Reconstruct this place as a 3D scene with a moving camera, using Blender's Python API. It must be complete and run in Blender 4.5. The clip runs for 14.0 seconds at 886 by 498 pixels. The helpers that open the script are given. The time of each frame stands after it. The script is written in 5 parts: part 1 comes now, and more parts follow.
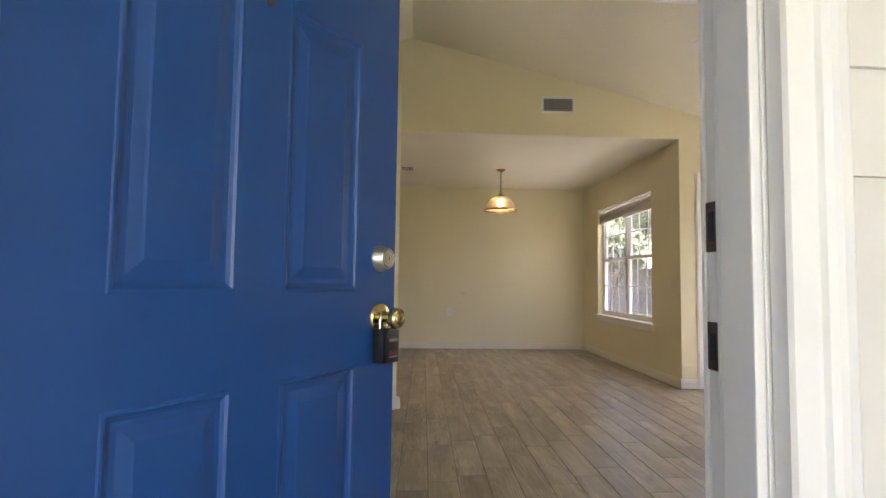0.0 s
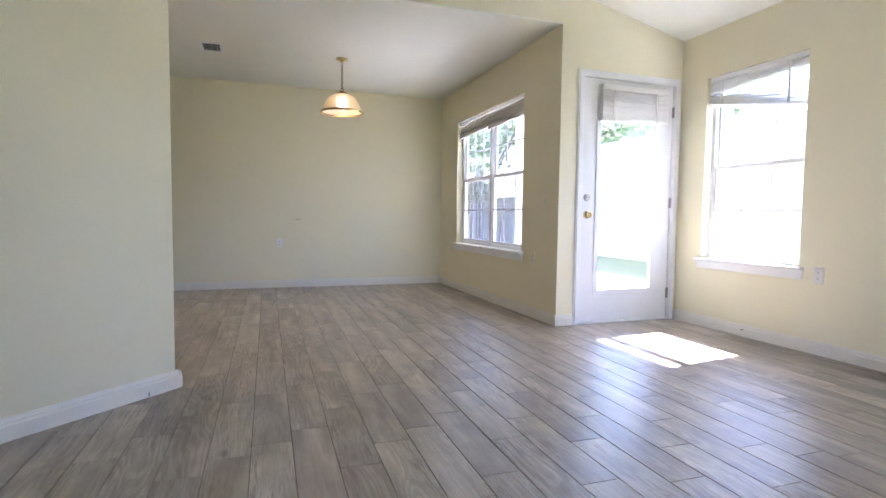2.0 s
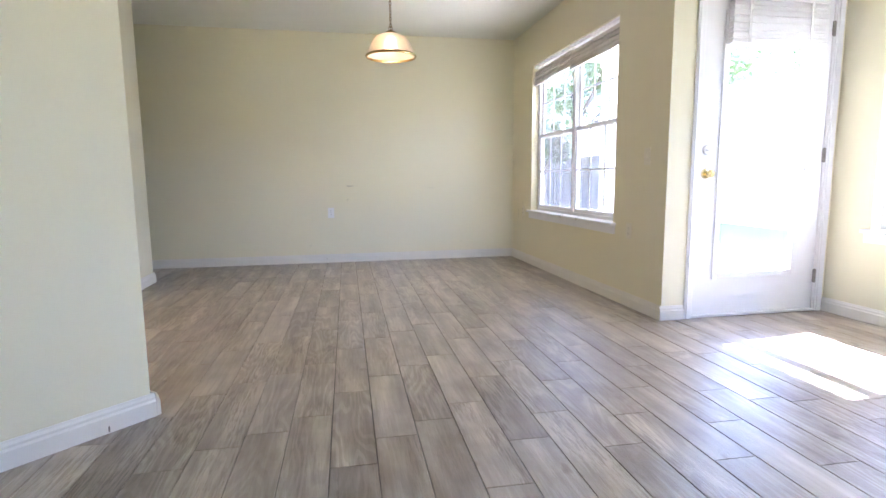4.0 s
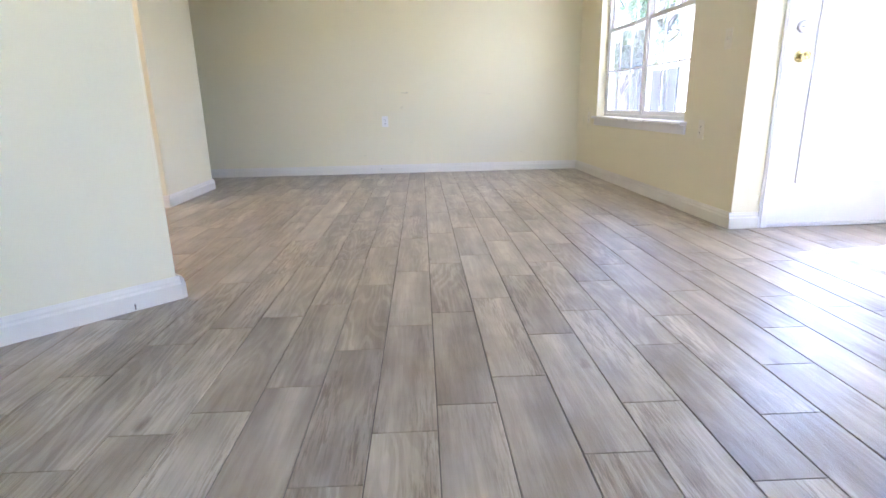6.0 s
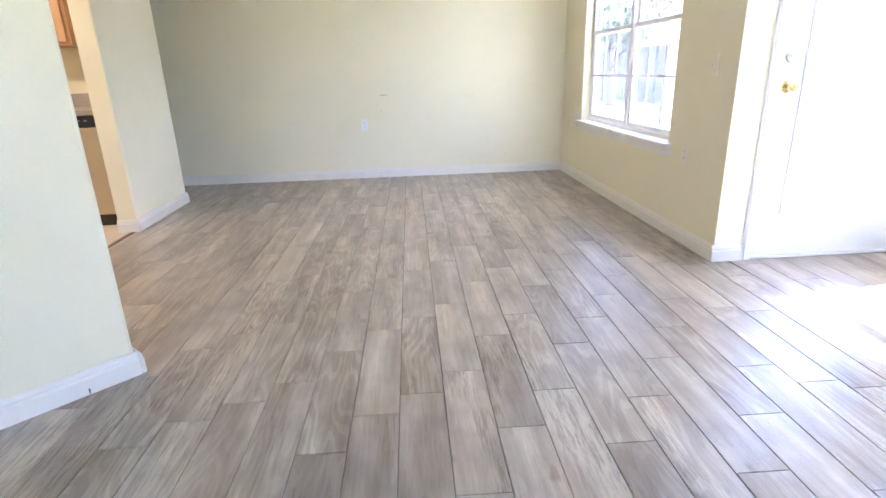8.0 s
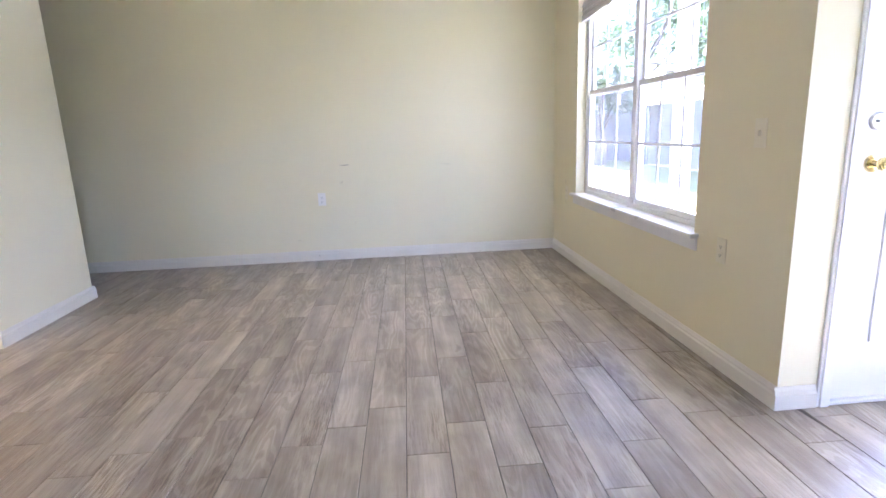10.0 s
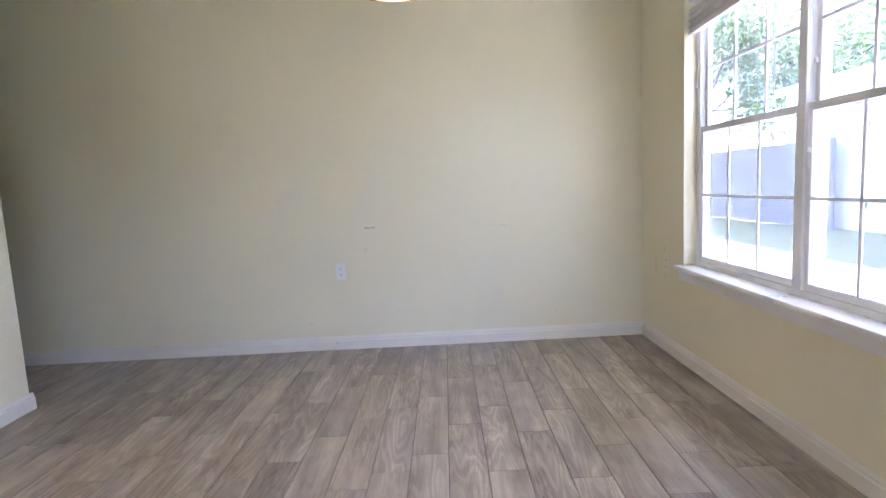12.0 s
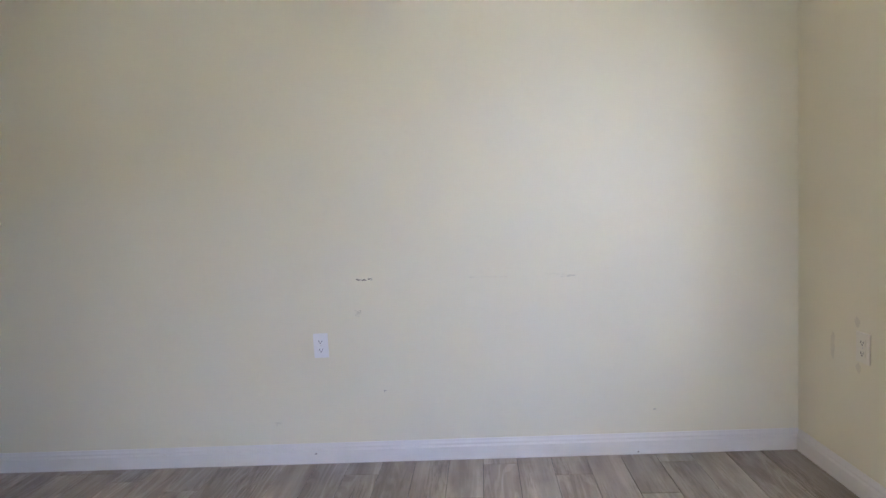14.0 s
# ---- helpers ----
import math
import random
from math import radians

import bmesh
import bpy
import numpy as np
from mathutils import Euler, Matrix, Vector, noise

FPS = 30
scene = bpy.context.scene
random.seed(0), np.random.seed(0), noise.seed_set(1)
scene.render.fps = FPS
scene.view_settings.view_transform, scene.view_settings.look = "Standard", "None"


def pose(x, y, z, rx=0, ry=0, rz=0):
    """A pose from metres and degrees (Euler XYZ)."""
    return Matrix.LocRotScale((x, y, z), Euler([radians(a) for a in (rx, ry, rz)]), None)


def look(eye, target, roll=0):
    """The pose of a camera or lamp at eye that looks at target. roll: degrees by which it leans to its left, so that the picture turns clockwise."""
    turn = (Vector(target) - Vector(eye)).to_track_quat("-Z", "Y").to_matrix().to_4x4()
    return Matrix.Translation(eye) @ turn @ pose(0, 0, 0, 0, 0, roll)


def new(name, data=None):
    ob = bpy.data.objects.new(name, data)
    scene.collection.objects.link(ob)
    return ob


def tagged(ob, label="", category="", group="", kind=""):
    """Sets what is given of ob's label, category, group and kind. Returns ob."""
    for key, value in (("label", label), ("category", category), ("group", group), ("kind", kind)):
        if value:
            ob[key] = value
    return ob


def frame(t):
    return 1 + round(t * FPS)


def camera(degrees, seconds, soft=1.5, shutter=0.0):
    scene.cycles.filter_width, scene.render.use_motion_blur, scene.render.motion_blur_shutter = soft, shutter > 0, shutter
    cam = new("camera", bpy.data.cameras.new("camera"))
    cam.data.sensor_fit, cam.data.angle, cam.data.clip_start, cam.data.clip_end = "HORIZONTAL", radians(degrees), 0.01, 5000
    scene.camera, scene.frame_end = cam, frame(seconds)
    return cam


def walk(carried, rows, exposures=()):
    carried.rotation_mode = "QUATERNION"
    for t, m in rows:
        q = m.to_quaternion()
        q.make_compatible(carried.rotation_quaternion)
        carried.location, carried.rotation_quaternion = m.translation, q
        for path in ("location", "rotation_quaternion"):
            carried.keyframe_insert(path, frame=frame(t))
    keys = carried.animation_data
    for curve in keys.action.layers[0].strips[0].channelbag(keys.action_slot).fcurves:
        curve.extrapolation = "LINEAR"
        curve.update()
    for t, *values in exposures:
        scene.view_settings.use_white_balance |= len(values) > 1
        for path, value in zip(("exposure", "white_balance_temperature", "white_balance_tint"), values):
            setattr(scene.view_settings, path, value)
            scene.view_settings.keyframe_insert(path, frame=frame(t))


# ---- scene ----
cam = camera(79.6, 14.0)
PATH = [
    (0, (0.112, 0.201, 1.036), (0.21, 2.194, 1.16), 0.8),
    (0.5, (0.203, 0.697, 1.023), (0.386, 2.685, 1.14), 0.6),
    (1, (0.265, 1.049, 0.978), (0.501, 3.033, 1.061), 0.5),
    (1.5, (0.312, 1.333, 0.961), (0.75, 3.284, 0.923), 0.8),
    (2, (0.396, 1.53, 0.93), (1.047, 3.417, 0.808), 0.7),
    (2.2, (0.452, 1.599, 0.939), (1.124, 3.477, 0.794), 0.5),
    (4.3, (0.809, 2.507, 0.935), (1.065, 4.473, 0.669), -0.7),
    (4.5, (0.863, 2.552, 0.91), (1.036, 4.526, 0.642), -0.8),
    (5, (0.899, 2.563, 0.848), (1.009, 4.537, 0.548), -0.9),
    (5.5, (0.938, 2.532, 0.78), (1.034, 4.49, 0.384), -1.0),
    (6, (0.952, 2.519, 0.748), (1.046, 4.446, 0.221), -1.2),
    (6.5, (0.956, 2.527, 0.746), (1.052, 4.425, 0.123), -1.4),
    (7, (0.974, 2.572, 0.82), (1.078, 4.457, 0.16), -1.5),
    (7.5, (1.007, 2.627, 0.987), (1.124, 4.51, 0.322), -1.6),
    (8, (1.059, 2.715, 1.09), (1.181, 4.608, 0.457), -1.8),
    (8.5, (1.167, 2.907, 1.124), (1.318, 4.817, 0.551), -1.8),
    (8.7, (1.207, 2.982, 1.157), (1.375, 4.894, 0.596), -2.0),
    (11, (1.375, 4.317, 1.116), (1.456, 6.288, 0.784), -2.54),
    (11.5, (1.374, 4.606, 1.174), (1.405, 6.584, 0.877), -2.77),
    (12, (1.354, 4.839, 1.139), (1.363, 6.826, 0.904), -2.85),
    (12.5, (1.333, 5.108, 1.149), (1.348, 7.097, 0.937), -2.98),
    (13, (1.351, 5.437, 1.174), (1.336, 7.429, 0.992), -3.08),
    (13.5, (1.350, 5.815, 1.182), (1.245, 7.806, 1.012), -3.30),
    (14, (1.377, 6.187, 1.206), (1.260, 8.176, 1.031), -3.35),
]
EXPOSURES = [(0.0, 3.72, 6850, 26), (0.5, 3.90, 6550, 20), (1.0, 4.02, 6050, 18), (1.5, 4.16, 5500, 24), (2.0, 4.22, 5380, 26), (3.2, 4.5, 5380, 26), (5.0, 4.8, 5380, 26), (6.5, 5.08, 5260, 25), (7.5, 5.2, 5240, 25), (8.5, 5.15, 5200, 26), (11.0, 4.67, 5160, 30), (12.5, 4.56, 5150, 30), (14.0, 4.56, 5020, 32)]
walk(cam, [(t, look(eye, target, roll)) for t, eye, target, roll in PATH], EXPOSURES)

# ---- world, sun ----
SUN_DIR = Vector((0.655, 0.092, 0.75)).normalized()      # towards the sun
world = bpy.data.worlds.new("sky_world")
scene.world = world
world.use_nodes = True
wn = world.node_tree
sky = wn.nodes.new("ShaderNodeTexSky")
sky.sky_type = "NISHITA"
sky.sun_disc = False
sky.sun_elevation = math.asin(SUN_DIR.z)
sky.sun_rotation = math.atan2(SUN_DIR.x, SUN_DIR.y)
wn.nodes["Background"].inputs["Strength"].default_value = 0.11
haze = wn.nodes.new("ShaderNodeHueSaturation")        # humid, hazy blue
haze.inputs["Saturation"].default_value = 0.95
wn.links.new(sky.outputs[0], haze.inputs["Color"])
wn.links.new(haze.outputs[0], wn.nodes["Background"].inputs["Color"])
sun_data = bpy.data.lights.new("sun", "SUN")
sun_data.energy, sun_data.angle, sun_data.color = 5.0, radians(0.5), (1.0, 0.965, 0.915)
sun = new("sun", sun_data)
sun.matrix_world = look(SUN_DIR * 40, (0, 0, 0))


# ---- materials ----
def nodes_of(name):
    m = bpy.data.materials.new(name)
    m.use_nodes = True
    return m, m.node_tree, m.node_tree.nodes["Principled BSDF"]


def coords(nt, scale=(1, 1, 1), object_space=False):
    tc = nt.nodes.new("ShaderNodeTexCoord")
    mp = nt.nodes.new("ShaderNodeMapping")
    mp.inputs["Scale"].default_value = scale
    if object_space:
        nt.links.new(tc.outputs["Object"], mp.inputs["Vector"])
    else:
        geo = nt.nodes.new("ShaderNodeNewGeometry")
        nt.links.new(geo.outputs["Position"], mp.inputs["Vector"])
    return mp.outputs["Vector"]


def noise_tex(nt, vec, scale, detail=4, rough=0.55):
    n = nt.nodes.new("ShaderNodeTexNoise")
    n.inputs["Scale"].default_value, n.inputs["Detail"].default_value, n.inputs["Roughness"].default_value = scale, detail, rough
    nt.links.new(vec, n.inputs["Vector"])
    return n.outputs["Fac"]


def ramp(nt, fac, stops):
    r = nt.nodes.new("ShaderNodeValToRGB")
    while len(r.color_ramp.elements) < len(stops):
        r.color_ramp.elements.new(0.5)
    for e, (p, c) in zip(r.color_ramp.elements, stops):
        e.position, e.color = p, (*c, 1)
    nt.links.new(fac, r.inputs["Fac"])
    return r.outputs["Color"]


def mixed(nt, kind, fac, a, b):
    m = nt.nodes.new("ShaderNodeMix")
    m.data_type, m.blend_type = "RGBA", kind
    for sock, v in ((m.inputs[0], fac), (m.inputs[6], a), (m.inputs[7], b)):
        if isinstance(v, bpy.types.NodeSocket):
            nt.links.new(v, sock)
        else:
            sock.default_value = v if isinstance(v, (int, float)) else (*v, 1)
    return m.outputs[2]


def bumped(nt, bsdf, height, strength, distance):
    b = nt.nodes.new("ShaderNodeBump")
    b.inputs["Strength"].default_value, b.inputs["Distance"].default_value = strength, distance
    nt.links.new(height, b.inputs["Height"])
    nt.links.new(b.outputs["Normal"], bsdf.inputs["Normal"])


def surface(name, color, rough=0.5, metal=0.0, vary=0.08, big=1.5, fine=60, bump=0.1, depth=0.001, object_space=False, rough_vary=0.1):
    """Colour varied at two scales, with fine relief."""
    m, nt, p = nodes_of(name)
    v = coords(nt, object_space=object_space)
    n1, n2 = noise_tex(nt, v, big, 3), noise_tex(nt, v, fine, 3)
    lo = tuple(max(0, c * (1 - vary)) for c in color)
    hi = tuple(min(1, c * (1 + vary)) for c in color)
    c1 = ramp(nt, n1, [(0.3, lo), (0.7, hi)])
    c2 = mixed(nt, "MULTIPLY", 0.5, c1, ramp(nt, n2, [(0.3, (1 - vary,) * 3), (0.7, (1, 1, 1))]))
    nt.links.new(c2, p.inputs["Base Color"])
    p.inputs["Metallic"].default_value = metal
    rr = nt.nodes.new("ShaderNodeMapRange")
    rr.inputs["To Min"].default_value, rr.inputs["To Max"].default_value = max(0.02, rough - rough_vary), min(1, rough + rough_vary)
    nt.links.new(n1, rr.inputs["Value"])
    nt.links.new(rr.outputs[0], p.inputs["Roughness"])
    if bump:
        bumped(nt, p, n2, bump, depth)
    return m


WALL = surface("cream_wall_paint", (0.75, 0.7, 0.495), 0.5, vary=0.02, big=0.9, fine=140, bump=0.25, depth=0.0012, rough_vary=0.05)
CEIL = surface("textured_ceiling_paint", (0.78, 0.775, 0.645), 0.8, vary=0.03, big=1.1, fine=38, bump=0.7, depth=0.006)
TRIM = surface("white_trim_paint", (0.79, 0.785, 0.77), 0.35, vary=0.025, big=3, fine=30, bump=0.06, depth=0.001)
BASEBOARD = surface("baseboard_paint", (0.735, 0.705, 0.62), 0.4, vary=0.03, big=3, fine=30, bump=0.06, depth=0.001)
VINYL = surface("white_vinyl", (0.78, 0.79, 0.78), 0.35, vary=0.03, big=3, fine=40, bump=0.03)
SASH = surface("white_vinyl_sash", (0.8, 0.805, 0.8), 0.4, vary=0.04, big=3, fine=40, bump=0.03)
SILL = surface("sill_paint", (0.8, 0.79, 0.77), 0.3, vary=0.04, big=5, fine=40, bump=0.08)
PLASTIC = surface("white_plastic", (0.78, 0.77, 0.73), 0.3, vary=0.02, bump=0.0)
ALMOND = surface("cream_cover_plate", (0.76, 0.72, 0.57), 0.4, vary=0.02, bump=0.0)
# Near black; in slots, holes and vents it stands in for shade.
DARK = surface("dark_slot", (0.03, 0.03, 0.03), 0.6, bump=0.0)
BRASS = surface("polished_brass", (0.8, 0.67, 0.34), 0.17, 1.0, vary=0.1, big=20, fine=90, bump=0.05, object_space=True, rough_vary=0.06)
LAMP_BRASS = surface("lamp_brass", (0.42, 0.31, 0.12), 0.24, 1.0, vary=0.15, big=20, fine=90, bump=0.05, object_space=True, rough_vary=0.08)
NICKEL = surface("satin_nickel", (0.62, 0.6, 0.56), 0.32, 1.0, vary=0.05, big=20, fine=120, bump=0.04, object_space=True)
STEEL_BRIGHT = surface("bright_steel", (0.8, 0.8, 0.8), 0.15, 1.0, vary=0.05, big=20, bump=0.0)
OLD_STEEL = surface("aged_strike_metal", (0.16, 0.12, 0.1), 0.45, 0.8, vary=0.4, big=40, fine=150, bump=0.2)
HINGE = surface("aged_hinge_metal", (0.3, 0.28, 0.25), 0.4, 0.9, vary=0.2, big=30, bump=0.0)
BLACK = surface("black_rubber_plastic", (0.011, 0.011, 0.013), 0.34, vary=0.2, big=15, fine=150, bump=0.1)
RED = surface("red_mark_paint", (0.2, 0.012, 0.018), 0.4, vary=0.05, bump=0.0)
WHITE_MARK = surface("white_mark_paint", (0.45, 0.45, 0.45), 0.4, vary=0.05, bump=0.0)
CORD = surface("white_cord", (0.75, 0.74, 0.7), 0.7, vary=0.05, bump=0.0)
SIDING = surface("cream_lap_siding", (0.75, 0.725, 0.68), 0.5, vary=0.05, big=2, fine=50, bump=0.15, depth=0.001)
STUCCO = surface("white_stucco", (0.79, 0.788, 0.785), 0.85, vary=0.06, big=0.8, fine=30, bump=0.4, depth=0.006)
CONCRETE = surface("pale_concrete", (0.53, 0.525, 0.51), 0.85, vary=0.12, big=1.2, fine=60, bump=0.3, depth=0.003)
ROOF = surface("grey_shingle", (0.2, 0.19, 0.18), 0.9, vary=0.25, big=2, fine=25, bump=0.5, depth=0.01)
FENCE = surface("weathered_fence_wood", (0.15, 0.14, 0.138), 0.85, vary=0.25, big=1.3, fine=40, bump=0.4, depth=0.004)
BARK = surface("bark", (0.12, 0.09, 0.065), 0.9, vary=0.3, big=6, fine=40, bump=0.6, depth=0.01)
OAK = surface("honey_oak", (0.55, 0.33, 0.155), 0.4, vary=0.2, big=4, fine=70, bump=0.1)
LAMINATE = surface("taupe_laminate", (0.36, 0.32, 0.27), 0.35, vary=0.15, big=8, fine=120, bump=0.03)
STAINLESS = surface("brushed_stainless", (0.55, 0.475, 0.35), 0.35, 0.9, vary=0.05, big=3, fine=160, bump=0.05)
KITCHEN_TILE = surface("cream_floor_tile", (0.63, 0.55, 0.39), 0.35, vary=0.08, big=3, fine=50, bump=0.08)
GROUT = surface("dark_grout", (0.14, 0.122, 0.102), 0.9, vary=0.2, big=8, fine=150, bump=0.3)
SCUFF = surface("dark_scuff", (0.28, 0.25, 0.2), 0.8, vary=0.4, big=60, bump=0.0)
GREY_PATCH = surface("grey_wall_patch", (0.67, 0.625, 0.45), 0.6, vary=0.04, big=30, bump=0.0)
SMUDGE = surface("faint_smudge", (0.58, 0.535, 0.37), 0.7, vary=0.1, big=60, bump=0.0)


def see_through(m, share, color):
    """Lets part of the light from behind through a thin material."""
    nt = m.node_tree
    p, out = nt.nodes["Principled BSDF"], nt.nodes["Material Output"]
    tl = nt.nodes.new("ShaderNodeBsdfTranslucent")
    tl.inputs["Color"].default_value = (*color, 1)
    mx = nt.nodes.new("ShaderNodeMixShader")
    mx.inputs[0].default_value = share
    nt.links.new(p.outputs[0], mx.inputs[1]), nt.links.new(tl.outputs[0], mx.inputs[2])
    nt.links.new(mx.outputs[0], out.inputs["Surface"])
    return m


BLIND = see_through(surface("woven_blind_fabric", (0.7, 0.665, 0.59), 0.75, vary=0.1, big=6, fine=120, bump=0.3, depth=0.002), 0.32, (0.72, 0.68, 0.6))
BLIND_WHITE = see_through(surface("white_blind_slat", (0.86, 0.855, 0.83), 0.45, vary=0.05, big=8, fine=60, bump=0.05), 0.6, (0.93, 0.92, 0.89))


def blue_paint():
    m, nt, p = nodes_of("blue_door_paint")
    v = coords(nt, object_space=True)
    vs = coords(nt, (14, 14, 1.2), object_space=True)
    streak, blot, fine = noise_tex(nt, vs, 6, 4), noise_tex(nt, v, 3.5, 4), noise_tex(nt, v, 240, 1)
    c = ramp(nt, blot, [(0.15, (0.0078, 0.06, 0.225)), (0.85, (0.0105, 0.077, 0.272))])
    c = mixed(nt, "MULTIPLY", 0.25, c, ramp(nt, streak, [(0.15, (0.75, 0.8, 0.85)), (0.85, (1, 1, 1))]))
    nt.links.new(c, p.inputs["Base Color"])
    rr = nt.nodes.new("ShaderNodeMapRange")
    rr.inputs["From Min"].default_value, rr.inputs["From Max"].default_value = 0.15, 0.85
    rr.inputs["To Min"].default_value, rr.inputs["To Max"].default_value = 0.31, 0.42
    nt.links.new(noise_tex(nt, v, 9, 2), rr.inputs["Value"])
    nt.links.new(rr.outputs[0], p.inputs["Roughness"])
    add = nt.nodes.new("ShaderNodeMath")
    nt.links.new(streak, add.inputs[0]), nt.links.new(fine, add.inputs[1])
    bumped(nt, p, add.outputs[0], 0.12, 0.0012)
    return m


def plank_tile():
    """Wood-look porcelain: taupe planks with long printed grain, cloudy patches and figure, each plank its own."""
    m, nt, p = nodes_of("wood_look_tile")
    info = nt.nodes.new("ShaderNodeObjectInfo")
    geo = nt.nodes.new("ShaderNodeNewGeometry")

    def maths(kind, a, b=0.0, c=0.0):
        n = nt.nodes.new("ShaderNodeMath")
        n.operation = kind
        for sock, v in zip(n.inputs, (a, b, c)):
            if isinstance(v, bpy.types.NodeSocket):
                nt.links.new(v, sock)
            else:
                sock.default_value = v
        return n.outputs[0]
    seed = maths("FRACT", maths("ADD", info.outputs["Random"], geo.outputs["Random Per Island"]))
    seed_b = maths("FRACT", maths("MULTIPLY", seed, 13.7))
    seed_c = maths("FRACT", maths("MULTIPLY", seed, 57.3))
    off = nt.nodes.new("ShaderNodeVectorMath")
    off.operation = "SCALE"
    off.inputs[0].default_value = (17.0, 29.0, 11.0)
    nt.links.new(seed, off.inputs["Scale"])
    add = nt.nodes.new("ShaderNodeVectorMath")
    nt.links.new(geo.outputs["Position"], add.inputs[0]), nt.links.new(off.outputs[0], add.inputs[1])

    def mapped(scale):
        mp = nt.nodes.new("ShaderNodeMapping")
        mp.inputs["Scale"].default_value = scale
        nt.links.new(add.outputs[0], mp.inputs["Vector"])
        return mp.outputs["Vector"]
    band = noise_tex(nt, mapped((11, 1.5, 1)), 1.0, 3, 0.45)       # long soft streaks
    cloud = noise_tex(nt, mapped((7, 4.5, 1)), 1.0, 3, 0.5)        # cloudy patches
    grain = noise_tex(nt, mapped((130, 9, 1)), 1.0, 6, 0.72)       # fine printed grain
    coarse = noise_tex(nt, mapped((60, 3, 1)), 1.0, 4, 0.6)
    figure = noise_tex(nt, mapped((7, 1.1, 1)), 1.0, 2, 0.4)       # cathedral figure
    lines = maths("SINE", maths("MULTIPLY", figure, 95.0))
    knot = noise_tex(nt, mapped((13, 6, 1)), 1.0, 2, 0.4)
    c = ramp(nt, band, [(0.27, (0.296, 0.252, 0.196)), (0.44, (0.388, 0.339, 0.27)), (0.57, (0.458, 0.407, 0.327)), (0.74, (0.585, 0.535, 0.44))])
    c = mixed(nt, "MULTIPLY", 0.75, c, ramp(nt, cloud, [(0.34, (0.72, 0.703, 0.682)), (0.58, (1.0, 1.0, 1.0))]))
    some = ramp(nt, seed_b, [(0.3, (0.05, 0.05, 0.05)), (0.7, (0.45, 0.45, 0.45))])
    c = mixed(nt, "MULTIPLY", some, c, ramp(nt, lines, [(0.0, (0.6, 0.56, 0.52)), (0.5, (1, 1, 1))]))
    rough_sawn = ramp(nt, seed_c, [(0.25, (0.25, 0.25, 0.25)), (0.8, (0.85, 0.85, 0.85))])
    where = mixed(nt, "MULTIPLY", 1.0, rough_sawn, ramp(nt, noise_tex(nt, mapped((9, 2.2, 3)), 1.0, 2, 0.5), [(0.4, (0.15, 0.15, 0.15)), (0.6, (1, 1, 1))]))
    c = mixed(nt, "MULTIPLY", where, c, ramp(nt, grain, [(0.43, (0.56, 0.52, 0.48)), (0.52, (1.03, 1.03, 1.03))]))
    c = mixed(nt, "MULTIPLY", 0.26, c, ramp(nt, coarse, [(0.36, (0.62, 0.59, 0.56)), (0.5, (1, 1, 1))]))
    c = mixed(nt, "SCREEN", 0.1, c, ramp(nt, coarse, [(0.57, (0, 0, 0)), (0.7, (0.75, 0.72, 0.67))]))
    c = mixed(nt, "MULTIPLY", 0.7, c, ramp(nt, knot, [(0.2, (0.42, 0.37, 0.33)), (0.29, (1, 1, 1))]))
    tone = ramp(nt, seed, [(0.0, (0.77, 0.745, 0.72)), (0.2, (1.05, 1.04, 1.01)), (0.4, (0.86, 0.84, 0.825)), (0.6, (1.0, 0.97, 0.92)), (0.8, (0.85, 0.82, 0.785)), (1.0, (1.05, 1.04, 1.0))])
    c = mixed(nt, "MULTIPLY", 1.0, c, tone)
    nt.links.new(c, p.inputs["Base Color"])
    rr = nt.nodes.new("ShaderNodeMapRange")
    rr.inputs["To Min"].default_value, rr.inputs["To Max"].default_value = 0.27, 0.42
    nt.links.new(cloud, rr.inputs["Value"])
    nt.links.new(rr.outputs[0], p.inputs["Roughness"])
    p.inputs["Specular IOR Level"].default_value = 0.62
    bumped(nt, p, grain, 0.6, 0.0018)
    return m


def clear_glass():
    m, nt, p = nodes_of("window_glass")
    nt.nodes.remove(p)
    gl = nt.nodes.new("ShaderNodeBsdfGlossy")
    gl.inputs["Roughness"].default_value = 0.02
    tr = nt.nodes.new("ShaderNodeBsdfTransparent")
    lw = nt.nodes.new("ShaderNodeLayerWeight")
    pw = nt.nodes.new("ShaderNodeMath")
    pw.operation = "POWER"
    pw.inputs[1].default_value = 4.0
    nt.links.new(lw.outputs["Facing"], pw.inputs[0])
    fr = nt.nodes.new("ShaderNodeMath")
    fr.operation = "MULTIPLY_ADD"
    fr.inputs[1].default_value, fr.inputs[2].default_value = 0.35, 0.025
    nt.links.new(pw.outputs[0], fr.inputs[0])
    mx = nt.nodes.new("ShaderNodeMixShader")
    nt.links.new(fr.outputs[0], mx.inputs[0]), nt.links.new(tr.outputs[0], mx.inputs[1]), nt.links.new(gl.outputs[0], mx.inputs[2])
    # Pale scatter in place of the glare that veils the view.
    veil = nt.nodes.new("ShaderNodeBsdfTranslucent")
    veil.inputs["Color"].default_value = (0.9, 0.92, 0.95, 1)
    mz = nt.nodes.new("ShaderNodeMixShader")
    mz.inputs[0].default_value = 0.03
    nt.links.new(mx.outputs[0], mz.inputs[1]), nt.links.new(veil.outputs[0], mz.inputs[2])
    nt.links.new(mz.outputs[0], nt.nodes["Material Output"].inputs["Surface"])
    return m


